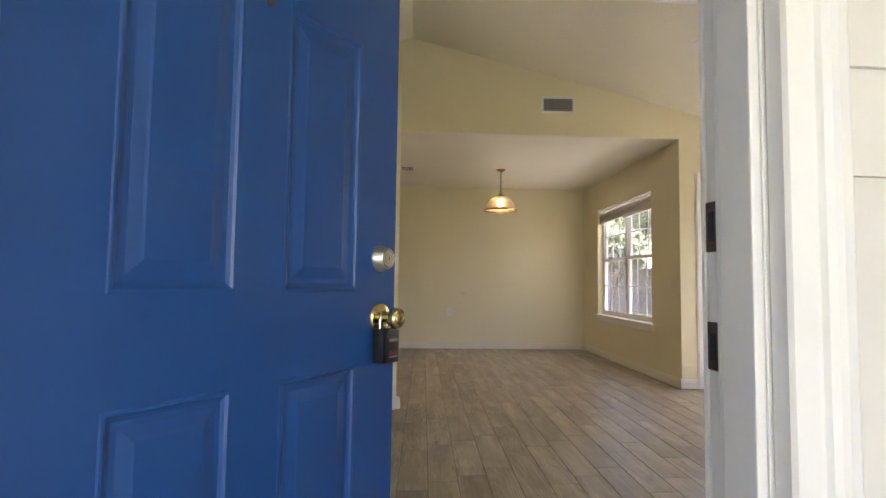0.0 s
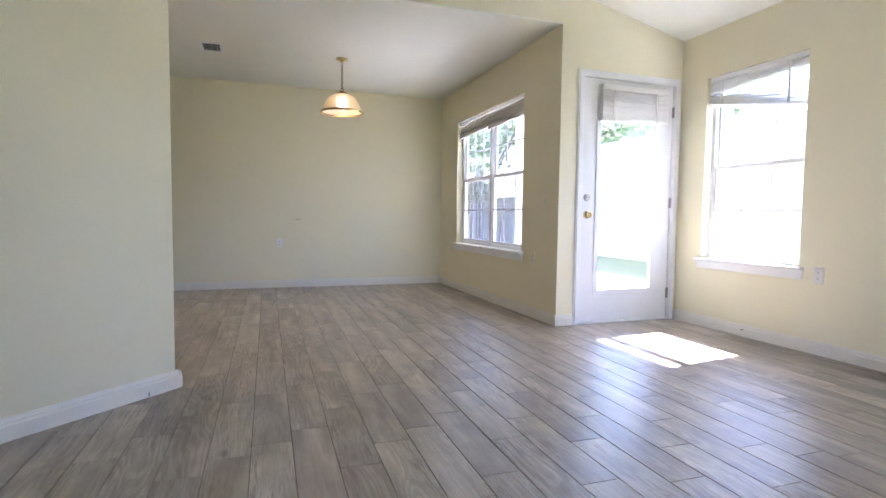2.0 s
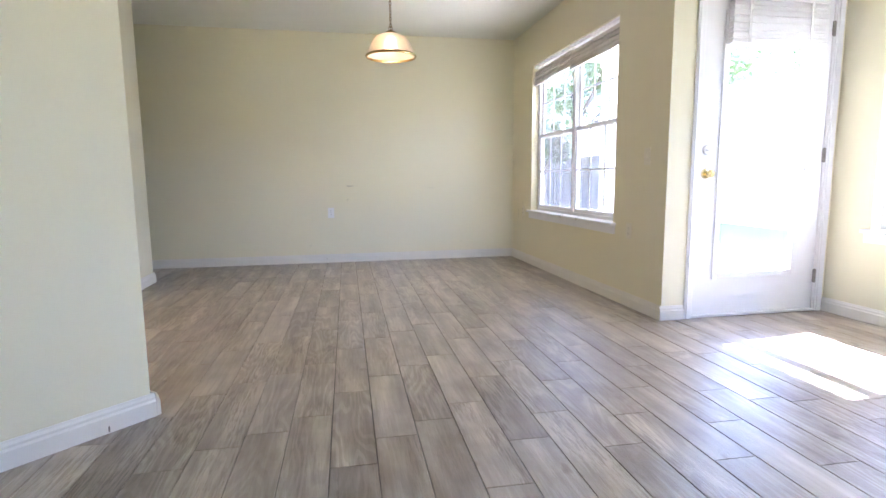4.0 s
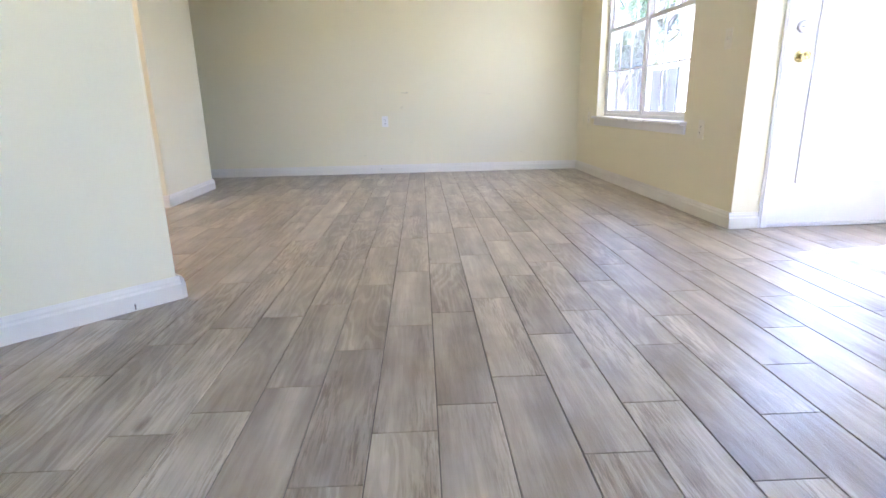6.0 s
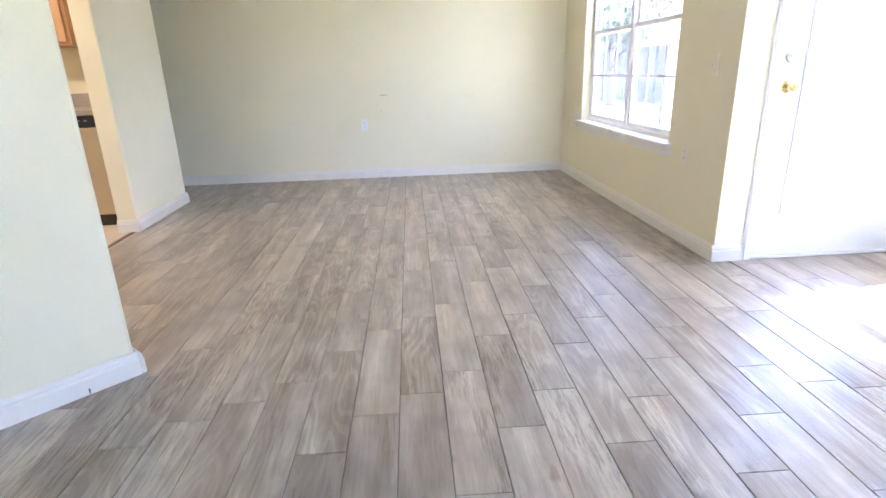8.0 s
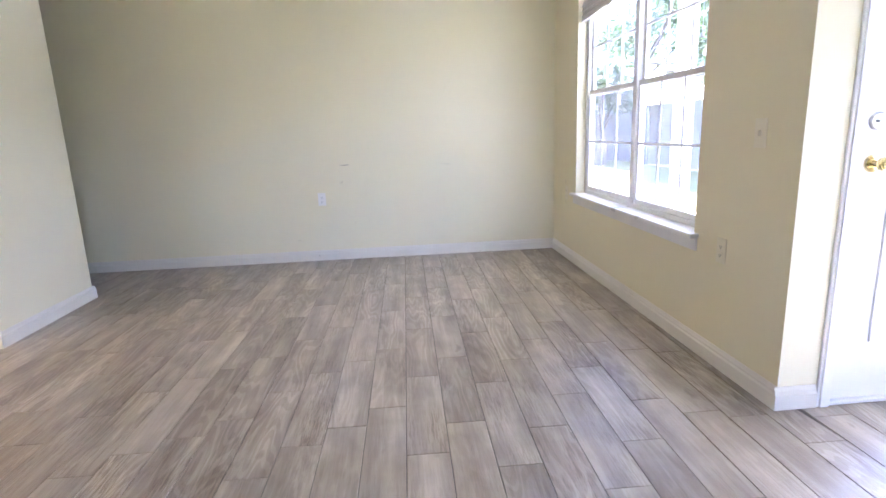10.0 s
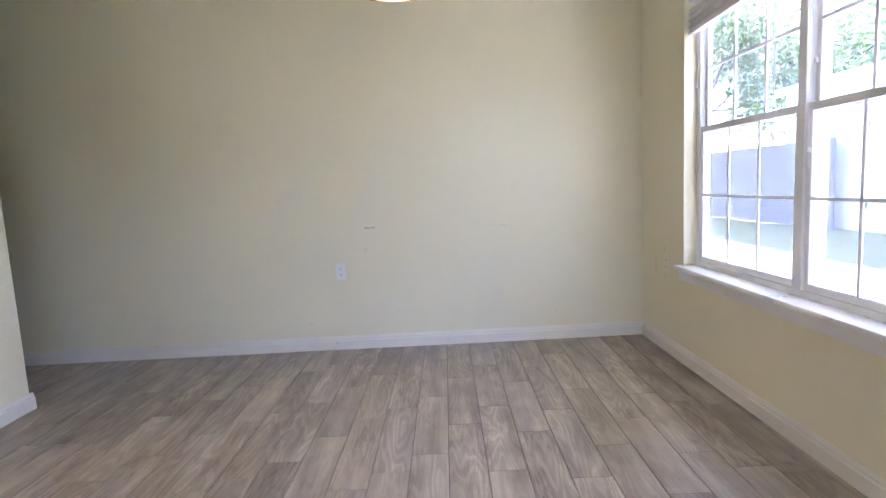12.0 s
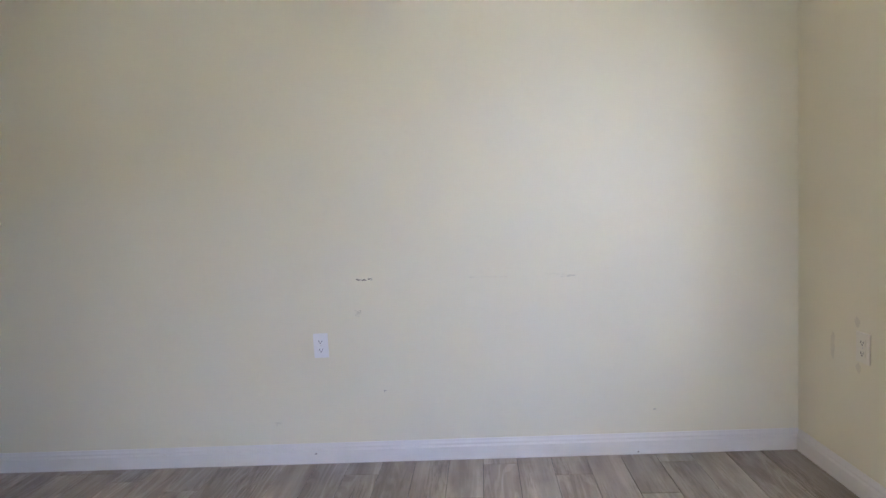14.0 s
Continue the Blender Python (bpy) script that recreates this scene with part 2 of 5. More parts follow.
def insect_screen():
    """Fine grey mesh: mostly open, a little pale scatter."""
    m, nt, p = nodes_of("insect_screen")
    p.inputs["Base Color"].default_value, p.inputs["Roughness"].default_value = (0.4, 0.41, 0.45, 1), 0.7
    tr = nt.nodes.new("ShaderNodeBsdfTransparent")
    mx = nt.nodes.new("ShaderNodeMixShader")
    mx.inputs[0].default_value = 0.21
    nt.links.new(tr.outputs[0], mx.inputs[1]), nt.links.new(p.outputs[0], mx.inputs[2])
    nt.links.new(mx.outputs[0], nt.nodes["Material Output"].inputs["Surface"])
    return m


def lamp_glass():
    m, nt, p = nodes_of("ribbed_alabaster_glass")
    p.inputs["Base Color"].default_value = (0.9, 0.79, 0.6, 1)
    p.inputs["Transmission Weight"].default_value = 0.55
    p.inputs["Roughness"].default_value = 0.35
    p.inputs["Subsurface Weight"].default_value = 0.0
    return m


def glowing(name, color, strength):
    m, nt, p = nodes_of(name)
    p.inputs["Emission Color"].default_value, p.inputs["Emission Strength"].default_value = (*color, 1), strength
    return m


def leafy(name, a, b):
    m, nt, p = nodes_of(name)
    geo = nt.nodes.new("ShaderNodeNewGeometry")
    nt.links.new(ramp(nt, geo.outputs["Random Per Island"], [(0.0, a), (1.0, b)]), p.inputs["Base Color"])
    p.inputs["Roughness"].default_value = 0.55
    return m


def lawn_material():
    m, nt, p = nodes_of("lawn_grass")
    v = coords(nt)
    c = ramp(nt, noise_tex(nt, v, 0.6, 4), [(0.3, (0.145, 0.15, 0.03)), (0.7, (0.21, 0.215, 0.05))])
    c = mixed(nt, "MULTIPLY", 0.6, c, ramp(nt, noise_tex(nt, v, 35, 3), [(0.3, (0.5, 0.5, 0.5)), (0.7, (1, 1, 1))]))
    nt.links.new(c, p.inputs["Base Color"])
    p.inputs["Roughness"].default_value = 0.9
    bumped(nt, p, noise_tex(nt, v, 60, 3), 0.6, 0.02)
    return m


BLUE, PLANK, GLASS, LAMP_GLASS = blue_paint(), plank_tile(), clear_glass(), lamp_glass()
SCREEN = insect_screen()
BULB = glowing("warm_bulb", (1.0, 0.76, 0.47), 4.2)
LAWN = lawn_material()
LEAF = see_through(leafy("leaf_green", (0.07, 0.12, 0.025), (0.12, 0.19, 0.05)), 0.4, (0.2, 0.32, 0.07))
LEAF_DARK = see_through(leafy("leaf_dark", (0.04, 0.07, 0.02), (0.09, 0.13, 0.04)), 0.35, (0.13, 0.2, 0.05))


# ---- building blocks ----
def part(name, bm, material, parent=None, label="", smooth=False):
    me = bpy.data.meshes.new(name)
    bmesh.ops.recalc_face_normals(bm, faces=bm.faces)
    if smooth:
        for f in bm.faces:
            f.smooth = True
        for e in bm.edges:
            if len(e.link_faces) == 2 and e.calc_face_angle(0) > radians(38):
                e.smooth = False
    bm.to_mesh(me)
    bm.free()
    me.materials.append(material)
    ob = new(name, me)
    if parent:
        ob.parent = parent
    if label:
        ob["label"] = label
    return ob


def thing(name, label, category, m=None, group="", kind=""):
    ob = new(name)
    ob.empty_display_size = 0.1
    if m is not None:
        ob.matrix_basis = m
    return tagged(ob, label, category, group, kind)


def structure(name, bm, material, label="", category=""):
    return tagged(part(name, bm, material), label, category, "", "structure")


def box(bm, x0, x1, y0, y1, z0, z1, bevel=0.0, m=None):
    vs = [bm.verts.new((x, y, z)) for x in (x0, x1) for y in (y0, y1) for z in (z0, z1)]
    fs = [bm.faces.new([vs[i] for i in q]) for q in ((0, 1, 3, 2), (4, 6, 7, 5), (0, 4, 5, 1), (2, 3, 7, 6), (0, 2, 6, 4), (1, 5, 7, 3))]
    if m is not None:
        bmesh.ops.transform(bm, matrix=m, verts=vs)
    if bevel:
        bmesh.ops.bevel(bm, geom=list({e for f in fs for e in f.edges}), offset=bevel, segments=2, affect="EDGES", profile=0.6)
    return bm


def boxes(*rows, bevel=0.0):
    bm = bmesh.new()
    for r in rows:
        box(bm, *r, bevel=bevel)
    return bm


def prism(bm, pts, a, b, axis="z"):
    """A closed outline pulled from a to b along an axis."""
    def place(p, h):
        return {"z": (p[0], p[1], h), "y": (p[0], h, p[1]), "x": (h, p[0], p[1])}[axis]
    lo, hi = [bm.verts.new(place(p, a)) for p in pts], [bm.verts.new(place(p, b)) for p in pts]
    bm.faces.new(lo), bm.faces.new(hi[::-1])
    for i in range(len(pts)):
        j = (i + 1) % len(pts)
        bm.faces.new((lo[i], lo[j], hi[j], hi[i]))
    return bm


def lathe(profile, segs=40, m=None, bm=None):
    """Turns (radius, height) points round the local z axis."""
    bm = bm or bmesh.new()
    rings = []
    for r, z in profile:
        if r < 1e-6:
            rings.append([bm.verts.new((0, 0, z))])
        else:
            rings.append([bm.verts.new((r * math.cos(k * math.tau / segs), r * math.sin(k * math.tau / segs), z)) for k in range(segs)])
    for a, b in zip(rings, rings[1:]):
        for k in range(segs):
            q = [a[k % len(a)], a[(k + 1) % len(a)], b[(k + 1) % len(b)], b[k % len(b)]]
            q = list(dict.fromkeys(q))
            if len(q) > 2:
                bm.faces.new(q)
    if m is not None:
        bmesh.ops.transform(bm, matrix=m, verts=[v for r in rings for v in r])
    return bm


def tube(pts, r, segs=8, bm=None, closed=False):
    bm = bm or bmesh.new()
    pts = [Vector(p) for p in pts]
    rings, n = [], len(pts)
    for i, p in enumerate(pts):
        d = (pts[(i + 1) % n] - pts[i - 1]) if closed else (pts[min(i + 1, n - 1)] - pts[max(i - 1, 0)])
        q = d.to_track_quat("Z", "Y")
        rings.append([bm.verts.new(p + q @ Vector((r * math.cos(k * math.tau / segs), r * math.sin(k * math.tau / segs), 0))) for k in range(segs)])
    pairs = list(zip(rings, rings[1:])) + ([(rings[-1], rings[0])] if closed else [])
    for a, b in pairs:
        for k in range(segs):
            bm.faces.new((a[k], a[(k + 1) % segs], b[(k + 1) % segs], b[k]))
    if not closed:
        bm.faces.new(rings[0][::-1]), bm.faces.new(rings[-1])
    return bm


def pierced(bm, x0, x1, ys, zs):
    """One slab between x0 and x1 with a hole in the middle cell of a 3 by 3 grid."""
    v = {(s, j, k): bm.verts.new((x, y, z)) for s, x in enumerate((x0, x1)) for j, y in enumerate(ys) for k, z in enumerate(zs)}
    for s in (0, 1):
        for j in range(3):
            for k in range(3):
                if (j, k) != (1, 1):
                    bm.faces.new((v[s, j, k], v[s, j + 1, k], v[s, j + 1, k + 1], v[s, j, k + 1]))
    rim = [(0, 0), (1, 0), (2, 0), (3, 0), (3, 1), (3, 2), (3, 3), (2, 3), (1, 3), (0, 3), (0, 2), (0, 1)]
    for loop in (rim, [(1, 1), (2, 1), (2, 2), (1, 2)]):
        for a, b in zip(loop, loop[1:] + loop[:1]):
            bm.faces.new((v[(0, *a)], v[(0, *b)], v[(1, *b)], v[(1, *a)]))
    return bm


# ---- plan ----
BACK, EAST, DIN_E, BAY = 8.60, 4.06, 2.80, 5.50           # inner wall faces
FRONT_IN, FRONT_OUT = 0.965, 0.83
CEIL_Z, LEDGE = 2.545, 2.70
APEX_X, APEX_Z = 0.036, 3.518
SLOPE = (APEX_Z - CEIL_Z) / (EAST - APEX_X)
WEST_FAR = -2.7
KINK, A_END = (-0.68, 4.0), (-0.03, 4.63)


def vault(x):
    return APEX_Z - SLOPE * abs(x - APEX_X)


# ---- shell ----
floor_base = structure("floor", boxes((-3.4, 4.2, 0.83, 8.72, -0.14, -0.004)), GROUT, "wood-look tile floor with thin dark grout joints", "floor")

structure("wall_north", boxes((-3.4, 2.92, BACK, BACK + 0.12, 0, 2.66)), WALL, "plain cream painted dining wall with small scuffs", "wall")
# dining wall with its twin window
W1_Y0, W1_Y1, W1_Z0, W1_Z1 = 6.165, 7.97, 0.595, 2.125
structure("wall_dining_east", pierced(bmesh.new(), DIN_E, DIN_E + 0.14, (BAY, W1_Y0, W1_Y1, BACK), (0, W1_Z0, W1_Z1, 2.66)), WALL, "cream painted wall round a twin window", "wall")
# gable wall over the dining opening, with the patio door's opening
DR_X0, DR_X1, DR_TOP = 3.022, 3.982, 2.138
bm = bmesh.new()
prism(bm, [(WEST_FAR, CEIL_Z + 0.012), (DIN_E, CEIL_Z + 0.012), (DIN_E, vault(DIN_E)), (APEX_X, APEX_Z), (WEST_FAR, vault(WEST_FAR))], BAY, BAY + 0.12, "y")
prism(bm, [(DIN_E + 0.14, 0), (DR_X0 - 0.012, 0), (DR_X0 - 0.012, vault(DR_X0 - 0.012)), (DIN_E + 0.14, vault(DIN_E + 0.14))], BAY, BAY + 0.12, "y")
prism(bm, [(DIN_E, 2.66), (DIN_E + 0.14, 2.66), (DIN_E + 0.14, vault(DIN_E + 0.14)), (DIN_E, vault(DIN_E))], BAY, BAY + 0.12, "y")
prism(bm, [(DR_X0 - 0.012, DR_TOP + 0.015), (DR_X1 + 0.012, DR_TOP + 0.015), (DR_X1 + 0.012, vault(DR_X1 + 0.012)), (DR_X0 - 0.012, vault(DR_X0 - 0.012))], BAY, BAY + 0.12, "y")
prism(bm, [(DR_X1 + 0.012, 0), (EAST, 0), (EAST, vault(EAST)), (DR_X1 + 0.012, vault(DR_X1 + 0.012))], BAY, BAY + 0.12, "y")
structure("wall_gable", bm, WALL, "cream gable wall above the dining opening and patio door", "wall")
# living room wall with one window
W2_Y0, W2_Y1, W2_Z0, W2_Z1 = 4.30, 5.20, 0.595, 2.145
structure("wall_east", pierced(bmesh.new(), EAST, EAST + 0.14, (FRONT_OUT, W2_Y0, W2_Y1, BAY + 0.12), (0, W2_Z0, W2_Z1, 2.62)), WALL, "cream painted living room wall with one window", "wall")
# angled wall and the wall with the return grille, lower than the vault
nx, ny = -0.697, 0.717
bm = bmesh.new()
prism(bm, [KINK, A_END, (A_END[0] + nx * 0.12, A_END[1] + ny * 0.12), (KINK[0] - 0.12, KINK[1] + 0.06), (KINK[0] - 0.12, FRONT_IN), (KINK[0], FRONT_IN)], 0, LEDGE)
bmesh.ops.bevel(bm, geom=[e for e in bm.edges if abs(e.verts[0].co.z - e.verts[1].co.z) > 1 and e.verts[0].co.x > -0.2], offset=0.012, segments=3, affect="EDGES")
structure("wall_angled", bm, WALL, "cream angled wall that stops below the vaulted ceiling", "wall")
# kitchen wing wall, counter wall, hall end
structure("wall_wing", boxes((-1.145, -1.0, 6.78, 7.745, 0, CEIL_Z + 0.01), bevel=0.01), WALL, "white-lit cream wing wall beside the kitchen counter", "wall")
structure("wall_kitchen", boxes((-3.4, -1.145, 7.61, 7.74, 0, CEIL_Z + 0.01)), WALL, "cream kitchen wall behind the counter", "wall")
structure("wall_west", boxes((-3.52, -3.4, 0.83, 8.72, 0, 2.9)), WALL, "plain cream end wall", "wall")
structure("wall_kitchen_south", boxes((-3.4, -0.8, 3.94, 4.06, 0, CEIL_Z + 0.01)), WALL, "plain cream kitchen wall", "wall")
structure("wall_loft_west", boxes((WEST_FAR - 0.1, WEST_FAR, FRONT_OUT, BAY, LEDGE, vault(WEST_FAR) + 0.02)), WALL, "cream wall above the plant ledge", "wall")
# front wall
DO_X0, DO_X1, DO_TOP = -0.53, 0.557, 2.16
bm = bmesh.new()
prism(bm, [(-3.4, -0.1), (DO_X0, -0.1), (DO_X0, vault(DO_X0)), (-3.4, vault(-3.4))], FRONT_OUT, FRONT_IN, "y")
prism(bm, [(DO_X0, DO_TOP), (DO_X1, DO_TOP), (DO_X1, vault(DO_X1)), (APEX_X, APEX_Z), (DO_X0, vault(DO_X0))], FRONT_OUT, FRONT_IN, "y")
# Opening for an unseen window, added to bring daylight into the room.
W3_X0, W3_X1, W3_Z0, W3_Z1 = 1.65, 3.45, 0.59, 2.11
prism(bm, [(DO_X1, -0.1), (W3_X0, -0.1), (W3_X0, vault(W3_X0)), (DO_X1, vault(DO_X1))], FRONT_OUT, FRONT_IN, "y")
prism(bm, [(W3_X0, -0.1), (W3_X1, -0.1), (W3_X1, W3_Z0), (W3_X0, W3_Z0)], FRONT_OUT, FRONT_IN, "y")
prism(bm, [(W3_X0, W3_Z1), (W3_X1, W3_Z1), (W3_X1, vault(W3_X1)), (W3_X0, vault(W3_X0))], FRONT_OUT, FRONT_IN, "y")
prism(bm, [(W3_X1, -0.1), (EAST, -0.1), (EAST, vault(EAST)), (W3_X1, vault(W3_X1))], FRONT_OUT, FRONT_IN, "y")
structure("wall_front", bm, WALL, "cream front wall around the entrance", "wall")
# ceilings
bm = bmesh.new()
prism(bm, [(WEST_FAR - 0.1, vault(WEST_FAR - 0.1)), (APEX_X, APEX_Z), (EAST + 0.14, vault(EAST + 0.14)), (EAST + 0.14, vault(EAST + 0.14) + 0.12), (APEX_X, APEX_Z + 0.12), (WEST_FAR - 0.1, vault(WEST_FAR - 0.1) + 0.12)], FRONT_OUT, BAY + 0.12, "y")
structure("ceiling", bm, CEIL, "vaulted off-white ceiling with knockdown texture", "ceiling")
structure("ceiling_dining", boxes((-3.4, DIN_E, BAY + 0.004, BACK, CEIL_Z, CEIL_Z + 0.11)), CEIL, "flat textured dining ceiling", "ceiling")
bm = bmesh.new()
prism(bm, [(-3.4, 0.97), (KINK[0] - 0.12, 0.97), (KINK[0] - 0.12, KINK[1] + 0.06), (A_END[0] + nx * 0.12, A_END[1] + ny * 0.12), (A_END[0] + nx * 0.12, BAY), (-3.4, BAY)], CEIL_Z + 0.02, LEDGE - 0.004)
structure("ceiling_kitchen", bm, CEIL, "flat kitchen ceiling under the plant ledge", "ceiling")

# roof, eaves and porch
bm = bmesh.new()
prism(bm, [(-3.7, vault(-3.7) + 0.13), (APEX_X, APEX_Z + 0.13), (4.86, vault(4.86) + 0.13), (4.86, vault(4.86) + 0.25), (APEX_X, APEX_Z + 0.25), (-3.7, vault(-3.7) + 0.25)], -0.6, 9.0, "y")
structure("roof", bm, ROOF, "grey shingle roof with wide eaves", "roof")
structure("soffit", boxes((EAST + 0.142, 4.86, -0.6, BAY + 0.12, 2.42, 2.5), (DIN_E + 0.142, 4.86, BAY + 0.122, 9.0, 2.42, 2.5)), STUCCO, "white soffit under the eaves and porch roof", "soffit")
# Unseen roof, made deep to hold sky light off the door.
structure("unseen_porch_roof", boxes((-1.5, 1.45, -3.6, FRONT_OUT - 0.03, 2.4, 2.5)), STUCCO, "unseen soffit added over the entrance to dim its light", "soffit")
# Two walls added out of view to shade the door and its frame.
structure("unseen_side_wall", boxes((-1.5, -1.38, -3.6, FRONT_OUT - 0.03, -0.1, 2.4), (1.33, 1.45, -2.6, FRONT_OUT - 0.03, -0.1, 2.4)), SIDING, "unseen wall added beside the entrance to shade it", "wall")
structure("fascia", boxes((4.862, 4.89, -0.6, 9.0, 2.36, 2.52)), TRIM, "white fascia board", "fascia")
structure("porch_gable", boxes((-3.4, 4.86, 8.9, 9.0, 2.502, 2.72)), STUCCO, "white gable end", "wall")


# ---- baseboards and casings ----
def baseboard(name, x0, y0, x1, y1):
    """A moulded board along a wall line; the room lies on the line's right hand."""
    d = Vector((x1 - x0, y1 - y0, 0))
    n = Vector((d.y, -d.x, 0)).normalized()
    prof = [(0.0, 0), (0.016, 0), (0.016, 0.062), (0.011, 0.07), (0.011, 0.079), (0.006, 0.088), (0.004, 0.095), (0.0, 0.095)]
    bm = bmesh.new()
    a = [bm.verts.new(Vector((x0, y0, 0)) + n * o + Vector((0, 0, z))) for o, z in prof]
    b = [bm.verts.new(Vector((x1, y1, 0)) + n * o + Vector((0, 0, z))) for o, z in prof]
    for i in range(len(prof)):
        j = (i + 1) % len(prof)
        bm.faces.new((a[i], a[j], b[j], b[i]))
    bm.faces.new(a), bm.faces.new(b)
    return structure(name, bm, BASEBOARD, "white painted baseboard with a moulded top", "baseboard")


baseboard("baseboard", -3.4, BACK, DIN_E - 0.001, BACK)
baseboard("baseboard", DIN_E, BACK - 0.016, DIN_E, BAY)
baseboard("baseboard", DIN_E - 0.016, BAY, DR_X0 - 0.062, BAY)
baseboard("baseboard", EAST, BAY - 0.001, EAST, FRONT_IN)
baseboard("baseboard", KINK[0], FRONT_IN, KINK[0], KINK[1])
baseboard("baseboard", KINK[0] - 0.004, KINK[1] - 0.004, A_END[0] + 0.006, A_END[1] + 0.006)
baseboard("baseboard", A_END[0] + 0.016, A_END[1], A_END[0] + nx * 0.12, A_END[1] + ny * 0.12)
baseboard("baseboard", -1.0, 6.764, -1.0, 7.761)
baseboard("baseboard", -1.145, 6.78, -0.984, 6.78)
baseboard("baseboard", -1.0, 7.745, -3.4, 7.745)
baseboard("baseboard", EAST, FRONT_IN, 0.64, FRONT_IN)


# ---- windows ----
def window(name, label, wall_x, y0, y1, z0, z1, units, rail_z, m=None):
    """Vinyl single-hung units side by side in a wall that faces west, with a sill and apron inside."""
    w = thing(name, label, "window", m, kind="structure")
    fx0, fx1 = wall_x + 0.075, wall_x + 0.135
    fr = bmesh.new()
    for r in ((fx0, fx1, y0, y0 + 0.035, z0, z1), (fx0, fx1, y1 - 0.035, y1, z0, z1), (fx0, fx1, y0 + 0.035, y1 - 0.035, z1 - 0.035, z1), (fx0, fx1, y0 + 0.035, y1 - 0.035, z0, z0 + 0.03)):
        box(fr, *r, bevel=0.004)
    part("window_frame", fr, VINYL, w)
    wid = (y1 - y0) / units
    for k in range(units):
        a, b = y0 + k * wid + (0.025 if k else 0.035), y0 + (k + 1) * wid - (0.035 if k == units - 1 else 0.025)
        if k:
            part("mullion", boxes((fx0 - 0.008, fx1, a - 0.05, a, z0 + 0.03, z1 - 0.035), bevel=0.005), SASH, w)
        for zz0, zz1, dx, tag in ((z0 + 0.03, rail_z + 0.025, 0.0, "lower_sash"), (rail_z - 0.015, z1 - 0.035, 0.026, "upper_sash")):
            x0, x1 = fx0 + 0.006 + dx, fx0 + 0.030 + dx
            st = 0.026
            sash = bmesh.new()
            for r in ((x0, x1, a, a + st, zz0, zz1), (x0, x1, b - st, b, zz0, zz1), (x0, x1, a + st, b - st, zz0, zz0 + 0.032), (x0, x1, a + st, b - st, zz1 - 0.034, zz1)):
                box(sash, *r, bevel=0.003)
            s = part(tag, sash, SASH, w)
            ga, gb, gz0, gz1 = a + st, b - st, zz0 + 0.032, zz1 - 0.034
            pane = part("pane", boxes((x0 + 0.010, x0 + 0.013, ga, gb, gz0, gz1)), GLASS, s)
            pane.visible_shadow = False
            for i in (1, 2):
                yy = ga + (gb - ga) * i / 3
                part("muntin", boxes((x0 + 0.002, x0 + 0.0095, yy - 0.007, yy + 0.007, gz0, gz1)), SASH, s)
            zm = (gz0 + gz1) / 2
            xs = fx0 + 0.0585
            if tag == "lower_sash":
                part("insect_screen", boxes((xs, xs + 0.0004, ga, gb, gz0, gz1)), SCREEN, s, "grey insect screen").visible_shadow = False
            part("muntin", boxes((x0 + 0.001, x0 + 0.0085, ga, gb, zm - 0.007, zm + 0.007)), SASH, s)
        lock = boxes((fx0 - 0.012, fx0 + 0.004, (a + b) / 2 - 0.03, (a + b) / 2 + 0.03, rail_z + 0.026, rail_z + 0.042), bevel=0.004)
        part("sash_lock", lock, VINYL, w)
    part("window_sill", boxes((wall_x - 0.045, fx0 + 0.002, y0 - 0.04, y1 + 0.04, z0 - 0.022, z0 + 0.002), bevel=0.006), SILL, w, "white painted sill with rounded nose")
    part("apron", boxes((wall_x - 0.014, wall_x - 0.001, y0 - 0.035, y1 + 0.035, z0 - 0.085, z0 - 0.022), bevel=0.004), TRIM, w)
    return w


window("window_1", "white vinyl twin window with grids above a painted sill", DIN_E, W1_Y0, W1_Y1, W1_Z0, W1_Z1, 2, 1.378)
window("window_2", "white vinyl single-hung window with grids", EAST, W2_Y0, W2_Y1, W2_Z0, W2_Z1, 1, 1.368)


# Added out of view so that daylight reaches the angled wall.
window("unseen_front_window", "unseen twin window added in the front wall to let in daylight", 0.0, W3_X0, W3_X1, W3_Z0, W3_Z1, 2, 1.40, pose(0, FRONT_IN, 0, 0, 0, -90))


def cord_with_tassel(parent, x, y, z0, z1):
    part("cord", tube([(x, y, z0), (x + 0.002, y + 0.003, (z0 + z1) / 2), (x, y, z1)], 0.0022, 6), CORD, parent)
    part("tassel", lathe([(0, 0), (0.009, 0.002), (0.007, 0.018), (0.003, 0.026), (0, 0.028)], 12, pose(x, y, z1 - 0.026)), CORD, parent, smooth=True)


